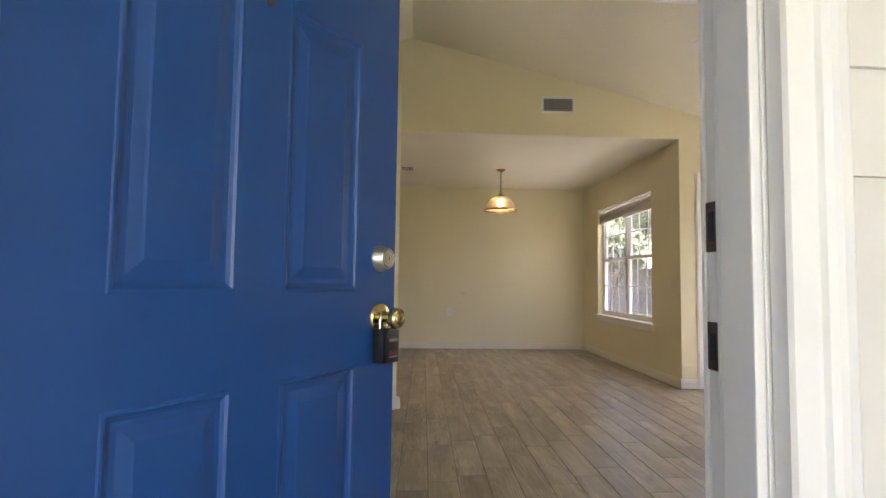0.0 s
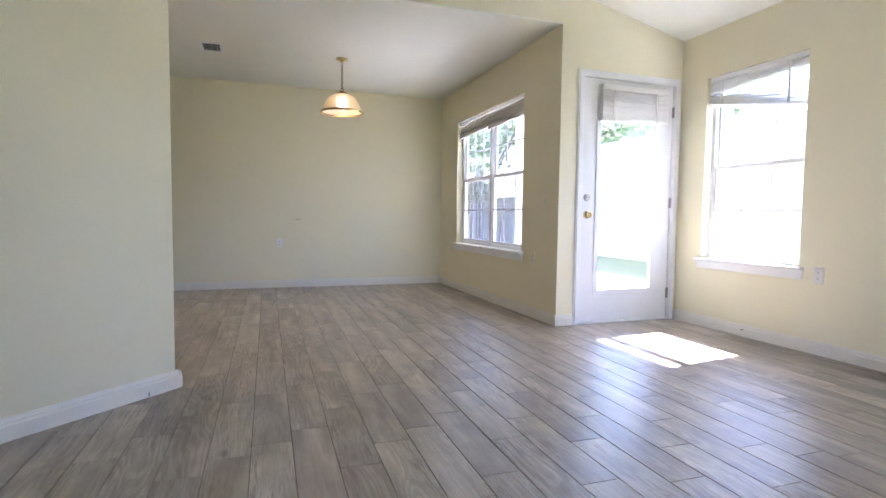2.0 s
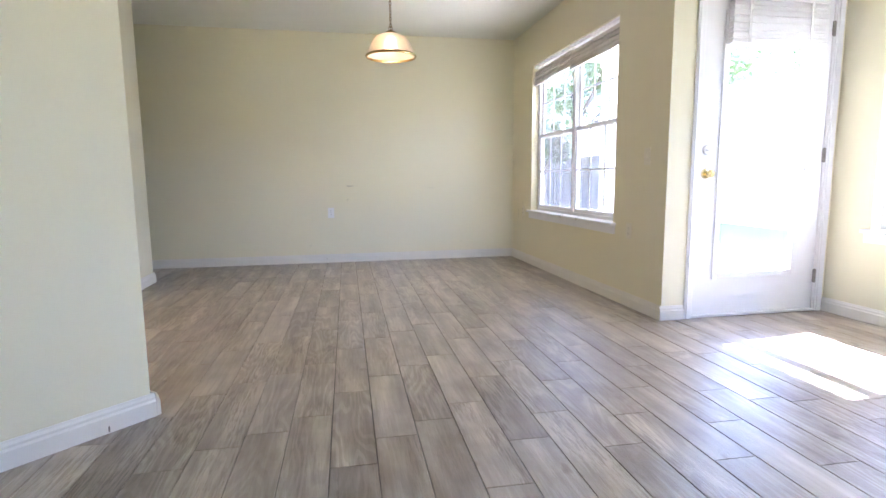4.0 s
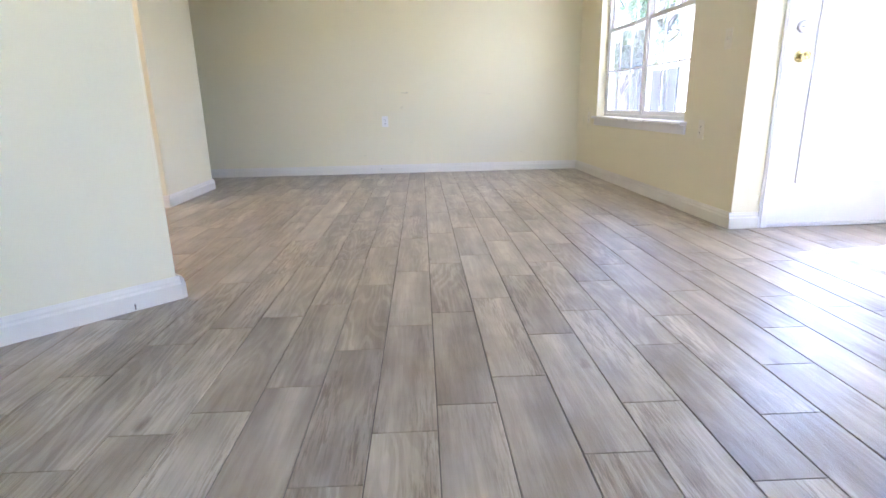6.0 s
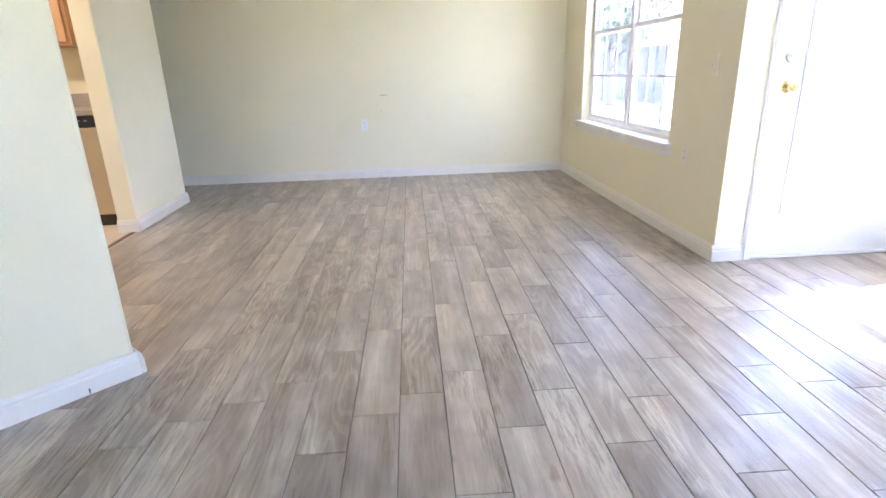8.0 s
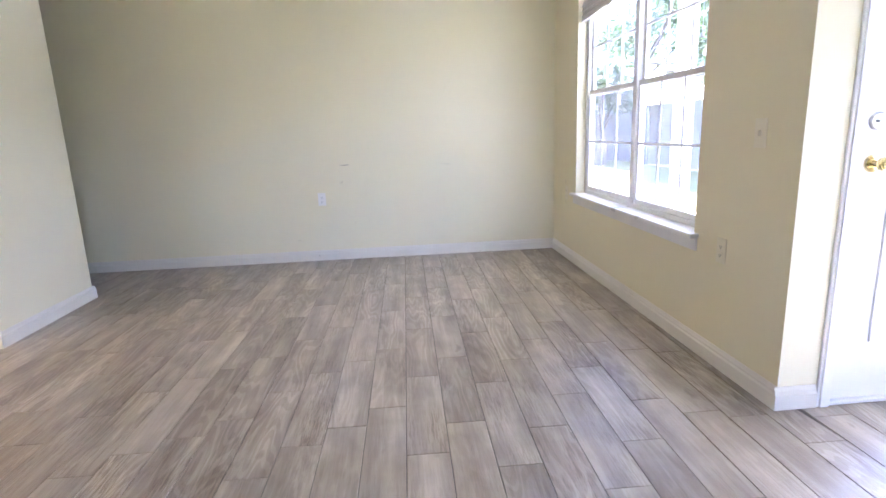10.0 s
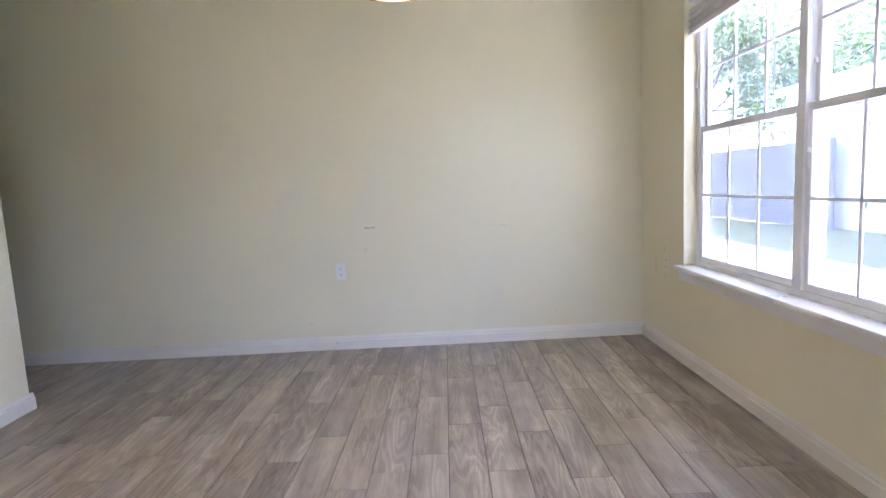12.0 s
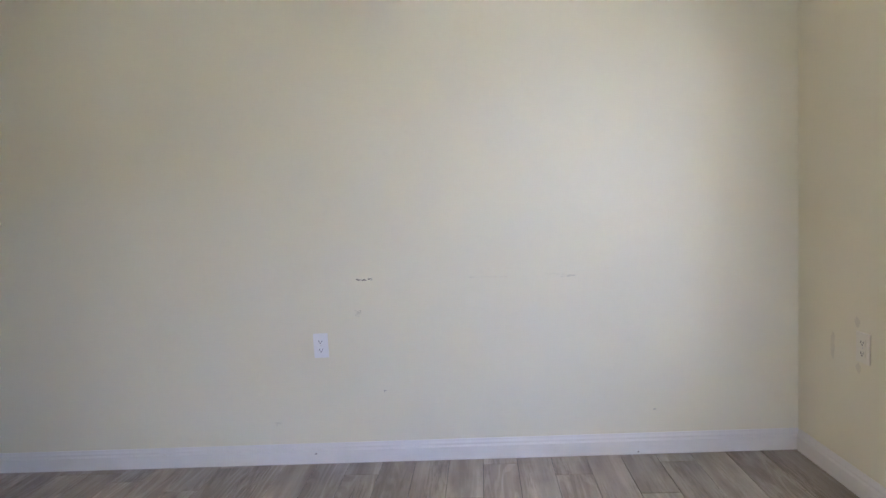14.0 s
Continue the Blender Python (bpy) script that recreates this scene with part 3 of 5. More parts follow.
def raised_blind(label, x, y0, y1, z_top, z_left, z_right, slats, material):
    """A blind drawn up: a head rail, and a bundle of slats that hangs from z_top down to z at each end."""
    b = thing("window_blind", label, "blind")
    part("head_rail", boxes((x - 0.022, x + 0.028, y0, y1, z_top - 0.038, z_top), bevel=0.004), BLIND_WHITE, b)
    for i in range(slats):
        f = (i + 0.5) / slats
        la, lb = z_top - 0.045 + (z_left + 0.02 - z_top + 0.045) * f, z_top - 0.045 + (z_right + 0.02 - z_top + 0.045) * f
        bm = bmesh.new()
        wob = random.uniform(-0.004, 0.004)
        box(bm, x - 0.024 + wob, x + 0.024 + wob, y0 + 0.006, y1 - 0.006, -0.0035, 0.0035)
        for v in bm.verts:
            k = (v.co.y - y0) / (y1 - y0)
            v.co.z += lb + (la - lb) * k + (0.006 if v.co.x > x else -0.006)
        part("slat", bm, material, b)
    bm = boxes((x - 0.026, x + 0.026, y0 + 0.004, y1 - 0.004, -0.012, 0.008), bevel=0.003)
    for v in bm.verts:
        k = (v.co.y - y0) / (y1 - y0)
        v.co.z += z_right + (z_left - z_right) * k + 0.012
    part("bottom_rail", bm, material, b)
    return b


def woven_blind(label, x, y0, y1, z_top, z_low, gap0, gap1):
    """Woven shade folded up under its head rail; gap0 and gap1 are how far it has slipped at each end."""
    b = thing("window_blind", label, "blind")
    part("head_rail", boxes((x - 0.02, x + 0.03, y0, y1, z_top - 0.03, z_top), bevel=0.004), BLIND_WHITE, b)
    n = 12
    for i in range(n):
        za = z_top - 0.032 - (z_top - 0.032 - z_low) * i / n
        zb = z_top - 0.032 - (z_top - 0.032 - z_low) * (i + 1) / n
        out = 0.010 + 0.010 * (i % 3 == 2)
        bm = boxes((x - out, x + 0.012, y0 + 0.004, y1 - 0.004, zb + 0.001, za - 0.0005), bevel=0.002)
        for v in bm.verts:
            v.co.z -= gap0 + (gap1 - gap0) * (v.co.y - y0) / (y1 - y0)
        part("slat", bm, BLIND, b)
    return b


mid1 = (W1_Y0 + W1_Y1) / 2
b1 = woven_blind("beige woven blind drawn up, at the window's far half", DIN_E + 0.035, mid1 + 0.005, W1_Y1 - 0.01, W1_Z1 - 0.004, 1.945, 0.004, 0.03)
b2 = woven_blind("beige woven blind drawn up, at the window's near half", DIN_E + 0.03, W1_Y0 + 0.01, mid1 - 0.005, W1_Z1 - 0.004, 1.93, 0.006, 0.022)
cord_with_tassel(b1, DIN_E + 0.02, 7.172, 1.93, 1.285)
cord_with_tassel(b1, DIN_E + 0.024, 7.192, 1.93, 1.305)
part("cord_knot", tube([(DIN_E + 0.016, 7.166, 1.33), (DIN_E + 0.03, 7.186, 1.335), (DIN_E + 0.014, 7.198, 1.322), (DIN_E + 0.03, 7.178, 1.316), (DIN_E + 0.018, 7.19, 1.308)], 0.003, 6), CORD, b1)
cord_with_tassel(b1, DIN_E + 0.066, 7.955, 1.93, 1.645)
cord_with_tassel(b1, DIN_E + 0.07, 7.958, 1.93, 1.17)
cord_with_tassel(b2, DIN_E + 0.058, 6.975, 1.92, 1.57)
cord_with_tassel(b2, DIN_E + 0.056, 7.0, 1.92, 1.225)
cord_with_tassel(b2, DIN_E + 0.02, 6.24, 1.92, 1.55)
b3 = raised_blind("white slatted blind drawn up askew, half collapsed", EAST + 0.04, W2_Y0 + 0.01, W2_Y1 - 0.01, W2_Z1 - 0.004, 1.995, 2.04, 7, BLIND_WHITE)
for i in range(12):
    far_z, near_z = 1.985 - 0.0052 * i, 1.885 - 0.0105 * i
    wob = random.uniform(-0.006, 0.006)
    bm = boxes((EAST + 0.014 + wob, EAST + 0.062 + wob, W2_Y0 + 0.012, W2_Y1 - 0.012, -0.003, 0.003))
    for v in bm.verts:
        v.co.z += near_z + (far_z - near_z) * (v.co.y - W2_Y0) / (W2_Y1 - W2_Y0) + (0.005 if v.co.x > EAST + 0.04 else -0.004)
    part("slat", bm, BLIND_WHITE, b3)
bm = boxes((EAST + 0.012, EAST + 0.066, W2_Y0 + 0.01, W2_Y1 - 0.01, -0.01, 0.01), bevel=0.003)
for v in bm.verts:
    v.co.z += 1.757 + 0.157 * (v.co.y - W2_Y0) / (W2_Y1 - W2_Y0)
part("bottom_rail", bm, BLIND_WHITE, b3)
for yy, zz in ((W2_Y0 + 0.15, 1.80), (W2_Y1 - 0.15, 1.91)):
    part("lift_tape", boxes((EAST + 0.008, EAST + 0.011, yy - 0.012, yy + 0.012, zz, W2_Z1 - 0.04)), CORD, b3)
cord_with_tassel(b3, EAST + 0.02, W2_Y1 - 0.05, 1.9, 1.28)


# ---- patio door ----
def hinge(parent, m, metal=NICKEL):
    h = part("hinge", boxes((-0.004, 0.002, -0.016, 0.016, -0.045, 0.045), bevel=0.001), metal, parent)
    h.matrix_basis = m
    part("knuckle", lathe([(0, -0.05), (0.0075, -0.048), (0.0075, 0.048), (0, 0.05)], 12), metal, h, smooth=True)


def knob_set(parent, m, material, keyed=True, rose=0.038, ball=0.03, reach=0.062):
    """A round knob on a rose; local z points out of the door."""
    k = part("knob_rose", lathe([(0, 0), (rose, 0), (rose, 0.003), (rose * 0.9, 0.009), (rose * 0.55, 0.013), (0, 0.013)], 36), material, parent, smooth=True)
    k.matrix_basis = m
    part("knob", lathe([(0, 0.012), (0.013, 0.012), (0.012, reach * 0.45), (ball * 0.72, reach * 0.55), (ball * 0.98, reach * 0.72), (ball, reach * 0.82), (ball * 0.94, reach * 0.95), (ball * 0.84, reach), (ball * 0.78, reach - 0.0005), (ball * 0.74, reach - 0.003), (ball * 0.56, reach - 0.002), (ball * 0.46, reach + 0.0015), (ball * 0.40, reach + 0.002), (ball * 0.37, reach + 0.0005), (ball * 0.3, reach + 0.0005), (ball * 0.27, reach + 0.0025), (0, reach + 0.0025)], 36), material, k, smooth=True)
    if keyed:
        part("keyhole", boxes((-0.0011, 0.0011, -0.0045, 0.0045, reach + 0.001, reach + 0.0031)), DARK, k)
    return k


door2 = thing("door_2", "white patio door with one tall glass pane, closed", "door", kind="structure")
bm = bmesh.new()
LX0, LX1, LZ0 = DR_X0 + 0.008, DR_X1 - 0.008, 0.018
GX0, GX1, GZ0, GZ1 = 3.197, 3.79, 0.288, 1.95
for r in ((LX0, GX0, BAY + 0.012, BAY + 0.056, LZ0, DR_TOP - 0.004), (GX1, LX1, BAY + 0.012, BAY + 0.056, LZ0, DR_TOP - 0.004),
          (GX0, GX1, BAY + 0.012, BAY + 0.056, LZ0, GZ0), (GX0, GX1, BAY + 0.012, BAY + 0.056, GZ1, DR_TOP - 0.004)):
    box(bm, *r)
part("leaf", bm, TRIM, door2)
bm = bmesh.new()
for r in ((GX0 - 0.03, GX0 + 0.012, BAY + 0.002, BAY + 0.012, GZ0 - 0.03, GZ1 + 0.03), (GX1 - 0.012, GX1 + 0.03, BAY + 0.002, BAY + 0.012, GZ0 - 0.03, GZ1 + 0.03),
          (GX0 + 0.012, GX1 - 0.012, BAY + 0.002, BAY + 0.012, GZ0 - 0.03, GZ0 + 0.012), (GX0 + 0.012, GX1 - 0.012, BAY + 0.002, BAY + 0.012, GZ1 - 0.012, GZ1 + 0.03)):
    box(bm, *r, bevel=0.004)
part("glazing_bead", bm, TRIM, door2)
pane = part("pane", boxes((GX0, GX1, BAY + 0.03, BAY + 0.034, GZ0, GZ1)), GLASS, door2)
pane.visible_shadow = False
knob_set(door2, pose(3.085, BAY + 0.012, 0.96, 90), BRASS, rose=0.034, ball=0.026)
bolt = part("deadbolt", lathe([(0, 0), (0.033, 0), (0.033, 0.004), (0.028, 0.012), (0, 0.013)], 32), NICKEL, door2, smooth=True)
bolt.matrix_basis = pose(3.085, BAY + 0.012, 1.112, 90)
part("thumb_turn", boxes((-0.018, 0.018, -0.005, 0.005, 0.012, 0.03), bevel=0.003), NICKEL, bolt)
for z in (0.25, 1.08, 1.9):
    hinge(door2, pose(LX1 - 0.001, BAY - 0.002, z, 0, 0, 90), HINGE)
part("jamb", boxes((DR_X0 - 0.012, DR_X0 + 0.005, BAY + 0.001, BAY + 0.119, 0.0, DR_TOP + 0.015)), TRIM, door2)
part("jamb", boxes((DR_X1 - 0.005, DR_X1 + 0.012, BAY + 0.001, BAY + 0.119, 0.0, DR_TOP + 0.015)), TRIM, door2)
part("head_jamb", boxes((DR_X0 + 0.005, DR_X1 - 0.005, BAY + 0.001, BAY + 0.119, DR_TOP - 0.001, DR_TOP + 0.015)), TRIM, door2)
for r in ((DR_X0 + 0.005, DR_X0 + 0.022, 0.02, DR_TOP - 0.001), (DR_X1 - 0.022, DR_X1 - 0.005, 0.02, DR_TOP - 0.001), (DR_X0 + 0.022, DR_X1 - 0.022, DR_TOP - 0.022, DR_TOP - 0.001)):
    part("stop", boxes((r[0], r[1], BAY + 0.058, BAY + 0.08, r[2], r[3])), TRIM, door2)
part("threshold", boxes((DR_X0, DR_X1, BAY - 0.01, BAY + 0.1, 0.001, 0.017), bevel=0.004), TRIM, door2)


def casing(name, label, x0, x1, top, y, width, out, floor_z=0.0):
    c = bmesh.new()
    for k, (w, d) in enumerate(((width, out * 0.6), (width * 0.62, out))):
        a = (width - w) * 0.5
        y_in, y_out = (y, y - d) if k == 0 else (y - out * 0.6 + 0.001, y - d)
        y_lo, y_hi = min(y_in, y_out), max(y_in, y_out)
        for r in ((x0 - width + a, x0 - a, y_lo, y_hi, floor_z, top + a), (x1 + a, x1 + width - a, y_lo, y_hi, floor_z, top + a), (x0 - width + a, x1 + width - a, y_lo, y_hi, top + a, top + width - a)):
            box(c, *r, bevel=0.003)
    return structure(name, c, TRIM, label, "door trim")


casing("trim_patio_door", "white moulded casing round the patio door", DR_X0, DR_X1, DR_TOP, BAY, 0.058, 0.018)
b4 = thing("door_blind", "white slatted blind drawn up at the door glass", "blind")
part("head_rail", boxes((3.172, 3.865, BAY - 0.062, BAY - 0.008, 2.03, 2.078), bevel=0.006), BLIND_WHITE, b4, "white valance")
for i in range(19):
    z = 2.02 - i * 0.0128
    wob = random.uniform(-0.008, 0.008)
    droop = 0.010 * (i / 18)
    bm = boxes((3.176 + wob, 3.872 + wob, BAY - 0.056 + wob, BAY - 0.010 + wob, -0.0058, 0.0058), bevel=0.001)
    for v in bm.verts:
        v.co.z += z + droop * (v.co.x - 3.52) / 0.35 + (0.003 if v.co.y > BAY - 0.033 else -0.002) * (1 if i % 3 else -0.6)
    part("slat", bm, BLIND_WHITE, b4)
part("bottom_rail", boxes((3.17, 3.868, BAY - 0.058, BAY - 0.006, 1.768, 1.788), bevel=0.004), BLIND_WHITE, b4)
for xx in (3.29, 3.74):
    part("lift_tape", boxes((xx - 0.009, xx + 0.009, BAY - 0.064, BAY - 0.0605, 1.77, 2.03)), CORD, b4)
cord_with_tassel(b4, 3.80, BAY - 0.03, 1.77, 1.0)
cord_with_tassel(b4, 3.775, BAY - 0.028, 1.77, 0.93)


# ---- entrance door, standing open ----
A = radians(35)
DW, DH, DT = 0.955, 2.11, 0.044
front_door = thing("door_1", "blue painted six-panel entrance door standing half open", "door", kind="structure")
front_door.matrix_basis = Matrix(((math.sin(A), math.cos(A), 0, -0.500), (math.cos(A), -math.sin(A), 0, 0.985), (0, 0, 1, 0.012), (0, 0, 0, 1)))
# local axes: x from hinge to latch, y out of the weather face, z up
STILE, MULL = 0.163, 0.121
PW = (DW - 2 * STILE - MULL) / 2
COLS = [(STILE, STILE + PW), (STILE + PW + MULL, DW - STILE)]
ROWS = [(0.21, 0.80), (0.995, 1.67), (1.80, 1.98)]
bm = bmesh.new()
box(bm, 0, DW, -DT, -0.014, 0, DH)
xs = [0] + [v for c in COLS for v in c] + [DW]
zs = [0] + [v for r in ROWS for v in r] + [DH]
for i in range(len(xs) - 1):
    for j in range(len(zs) - 1):
        if i % 2 == 1 and j % 2 == 1:
            continue
        x0, x1, z0, z1 = xs[i], xs[i + 1], zs[j], zs[j + 1]
        vs = [bm.verts.new((x, 0, z)) for x, z in ((x0, z0), (x1, z0), (x1, z1), (x0, z1))]
        bm.faces.new(vs)
ring = [(0, 0), (DW, 0), (DW, DH), (0, DH)]
for (xa, za), (xb, zb) in zip(ring, ring[1:] + ring[:1]):
    bm.faces.new([bm.verts.new(p) for p in ((xa, 0, za), (xb, 0, zb), (xb, -0.014, zb), (xa, -0.014, za))])
bmesh.ops.remove_doubles(bm, verts=bm.verts, dist=1e-5)
part("leaf", bm, BLUE, front_door)
for cx0, cx1 in COLS:
    for rz0, rz1 in ROWS:
        bm = bmesh.new()
        loops = []
        for inset, depth in ((0, 0), (0.004, 0.0014), (0.009, 0.0012), (0.014, -0.0035), (0.022, -0.0075), (0.033, -0.0077), (0.056, -0.0028), (0.062, -0.0008)):
            loops.append([bm.verts.new((x, depth, z)) for x, z in ((cx0 + inset, rz0 + inset), (cx1 - inset, rz0 + inset), (cx1 - inset, rz1 - inset), (cx0 + inset, rz1 - inset))])
        for a, b in zip(loops, loops[1:]):
            for k in range(4):
                bm.faces.new((a[k], a[(k + 1) % 4], b[(k + 1) % 4], b[k]))
        bm.faces.new(loops[-1])
        part("panel", bm, BLUE, front_door, "blue raised panel with moulded edge")


def on_door(x, z, y=0.0):
    return Matrix.Translation((x, y, z)) @ pose(0, 0, 0, -90)


dead = part("deadbolt", lathe([(0, 0), (0.0375, 0), (0.0375, 0.003), (0.0365, 0.0045), (0.028, 0.0295), (0.0268, 0.0305), (0.0255, 0.0292), (0.0, 0.0292)], 40), NICKEL, front_door, "satin nickel deadbolt", smooth=True)
dead.matrix_basis = on_door(DW - 0.068, 1.10 - 0.012)
part("cylinder_face", lathe([(0, 0.0292), (0.0245, 0.0294), (0.0242, 0.0318), (0.0222, 0.0318), (0.0212, 0.0300), (0.0150, 0.0298), (0.0142, 0.0318), (0.0125, 0.0318), (0.0118, 0.0302), (0.0092, 0.0302), (0.0086, 0.0322), (0, 0.0322)], 36), STEEL_BRIGHT, dead, "bright key cylinder", smooth=True)
part("keyhole", boxes((-0.0013, 0.0013, -0.0045, 0.0045, 0.032, 0.0332)), DARK, dead)
knob = knob_set(front_door, on_door(DW - 0.068, 0.935 - 0.012), BRASS, rose=0.042, ball=0.029, reach=0.074)
knob["label"] = "polished brass rose"
peep = part("peephole", lathe([(0, 0), (0.009, 0), (0.009, 0.003), (0.005, 0.004), (0, 0.003)], 20), OLD_STEEL, front_door, smooth=True)
peep.matrix_basis = on_door(DW / 2, 1.645)
for z in (0.22, 1.06, 1.9):
    hinge(front_door, Matrix.Translation((-0.004, -DT, z)) @ pose(0, 0, 0, 0, 0, 90))
part("latch_plate", boxes((DW - 0.0005, DW + 0.0015, -0.036, -0.010, 0.89, 0.957), bevel=0.0005), BRASS, front_door)
part("latch_plate", boxes((DW - 0.0005, DW + 0.0015, -0.036, -0.010, 1.055, 1.122), bevel=0.0005), NICKEL, front_door)

lock_m = front_door.matrix_basis @ on_door(DW - 0.070, 0.935 - 0.012)
key_box = thing("key_lock_box", "black combination key lock box hanging from the brass knob", "lock box", lock_m @ pose(-0.006, -0.019, 0))
# local: x along the door, y down the door, z out of the door
part("shackle", tube([(-0.021, 0.05, 0.028), (-0.021, 0.024, 0.028), (-0.018, 0.013, 0.028), (-0.010, 0.005, 0.028), (0, 0.0025, 0.028), (0.010, 0.005, 0.028), (0.018, 0.013, 0.028), (0.021, 0.024, 0.028), (0.021, 0.05, 0.028)], 0.0045, 10), STEEL_BRIGHT, key_box, "bright steel shackle", smooth=True)
part("body", boxes((-0.032, 0.032, 0.046, 0.143, 0.008, 0.050), bevel=0.011), BLACK, key_box, smooth=True)
part("front_cover", boxes((-0.028, 0.028, 0.050, 0.139, 0.0505, 0.058), bevel=0.0045), BLACK, key_box, smooth=True)
for i in range(4):
    d = part("number_dial", lathe([(0, -0.0035), (0.009, -0.0035), (0.0098, 0), (0.009, 0.0035), (0, 0.0035)], 16, Matrix.Translation((-0.014 + i * 0.0095, 0.078, 0.0505)) @ pose(0, 0, 0, 0, 90, 0)), HINGE, key_box, "worn metal number dial")
    part("dial_mark", boxes((-0.0152 + i * 0.0095, -0.0128 + i * 0.0095, 0.0760, 0.0800, 0.0602, 0.0606)), WHITE_MARK, d)
bm = bmesh.new()
prism(bm, [(-0.017, 0.118), (-0.016, 0.109), (-0.010, 0.105), (-0.005, 0.110), (0.003, 0.110), (0.006, 0.106), (0.016, 0.109), (0.017, 0.118)], 0.058, 0.0586)
part("emblem", bm, RED, key_box, "red printed emblem")
part("label_bar", boxes((-0.017, 0.017, 0.1215, 0.1240, 0.058, 0.0586)), WHITE_MARK, key_box, "white printed bar")

# door frame: jambs, stop, brick moulding, strikes
JX = 0.541
frame1 = thing("door_frame", "white painted entrance door frame with weathered strikes", "door frame", kind="structure")
part("jamb", boxes((JX, DO_X1, 0.836, 0.965, 0.0, DO_TOP), bevel=0.002), TRIM, frame1)
part("stop", boxes((JX - 0.014, JX, 0.838, 0.909, 0.0, DO_TOP - 0.02), bevel=0.003), TRIM, frame1)
part("weatherstrip", boxes((JX - 0.011, JX, 0.9105, 0.926, 0.0, DO_TOP - 0.02), bevel=0.0045), VINYL, frame1, "pale weatherstrip")
part("jamb", boxes((DO_X0, -0.505, 0.836, 0.966, 0.0, DO_TOP), bevel=0.002), TRIM, frame1)
part("stop", boxes((-0.505, -0.492, 0.842, 0.902, 0.0, DO_TOP - 0.02), bevel=0.003), TRIM, frame1)
part("head_jamb", boxes((-0.505, JX, 0.836, 0.966, DO_TOP - 0.02, DO_TOP)), TRIM, frame1)
for sx in (1, -1):
    bm = bmesh.new()
    prof = [(0.545, 0.832), (0.545, 0.804), (0.549, 0.798), (0.577, 0.797), (0.581, 0.802), (0.585, 0.802), (0.590, 0.796), (0.600, 0.794), (0.606, 0.790), (0.620, 0.793), (0.629, 0.802), (0.629, 0.832)]
    prism(bm, [(sx * x, y) for x, y in prof], -0.03, DO_TOP + 0.09)
    part("brick_moulding", bm, TRIM, frame1)
part("brick_moulding", boxes((-0.544, 0.544, 0.80, 0.832, DO_TOP + 0.002, DO_TOP + 0.09), bevel=0.006), TRIM, frame1)
part("strike_plate", boxes((JX - 0.0025, JX + 0.001, 0.936, 0.9645, 1.085, 1.158), bevel=0.001), OLD_STEEL, frame1, "tarnished strike plate")
part("strike_plate", boxes((JX - 0.0025, JX + 0.001, 0.934, 0.9645, 0.915, 0.984), bevel=0.001), OLD_STEEL, frame1, "tarnished strike plate")
part("strike_hole", boxes((JX - 0.0035, JX - 0.002, 0.942, 0.956, 1.10, 1.143)), DARK, frame1)
part("strike_hole", boxes((JX - 0.0035, JX - 0.002, 0.942, 0.956, 0.93, 0.968)), DARK, frame1)
part("sill_plate", boxes((-0.505, JX, 0.76, 0.966, -0.05, 0.010), bevel=0.004), NICKEL, frame1, "metal threshold")
casing("trim_entry", "white casing inside the entrance", -0.505, JX, DO_TOP - 0.01, FRONT_IN + 0.018, 0.06, 0.017)

# lap siding on the front wall
def siding_run(name, x0, x1):
    s = thing(name, "cream lap siding boards on the front wall", "siding", kind="structure")
    me = None
    for k in range(-8, 12):
        z = 1.035 + 0.1355 * k
        bm = bmesh.new()
        prism(bm, [(0.829, 0.0), (0.808, 0.0), (0.8165, 0.15), (0.829, 0.15)], x0, x1, "x")
        ob = part("siding_board", bm, SIDING, s)
        ob.location.z = z
    return s


siding_run("siding", 0.631, 1.328)
siding_run("siding", 1.452, W3_X0 - 0.02)
siding_run("siding", W3_X1 + 0.02, 4.2)
siding_run("siding", -3.4, -0.631)


# ---- pendant lamp ----
lamp = thing("pendant_lamp", "brass pendant lamp with a lit ribbed glass bell shade", "lamp", pose(1.215, 7.18, CEIL_Z))
DROP = 0.002      # chain length taken up
part("canopy", lathe([(0, 0), (0.062, 0), (0.064, -0.004), (0.055, -0.014), (0.03, -0.026), (0.014, -0.032), (0.01, -0.045), (0, -0.046)], 36), BRASS, lamp, smooth=True)
for i in range(10):
    z = -0.056 - i * 0.0262
    turn = pose(0, 0, z, 90, 0, 90 * (i % 2) + 8 * i)
    pts = [turn @ Vector((0.0105 * math.cos(a), 0.0165 * math.sin(a), 0)) for a in [k * math.tau / 14 for k in range(14)]]
    part("chain_link", tube(pts, 0.003, 6, closed=True), LAMP_BRASS, lamp)
part("wire", tube([(0.006, 0, -0.045), (-0.007, 0.006, -0.12), (0.008, -0.005, -0.2), (0, 0, -0.33)], 0.0016, 6), LAMP_BRASS, lamp)
part("loop", tube([(0.016 * math.cos(k * math.tau / 16), 0, -0.318 + 0.016 * math.sin(k * math.tau / 16)) for k in range(16)], 0.003, 6, closed=True), LAMP_BRASS, lamp).location.z = DROP
part("cap", lathe([(0, -0.33), (0.02, -0.332), (0.026, -0.34), (0.05, -0.352), (0.058, -0.36), (0.052, -0.366), (0, -0.366)], 36), LAMP_BRASS, lamp, smooth=True).location.z = DROP
outer = [(0.046, -0.362), (0.088, -0.372), (0.126, -0.394), (0.154, -0.425), (0.174, -0.462), (0.189, -0.500), (0.202, -0.526), (0.213, -0.544)]
bm = bmesh.new()
segs = 96
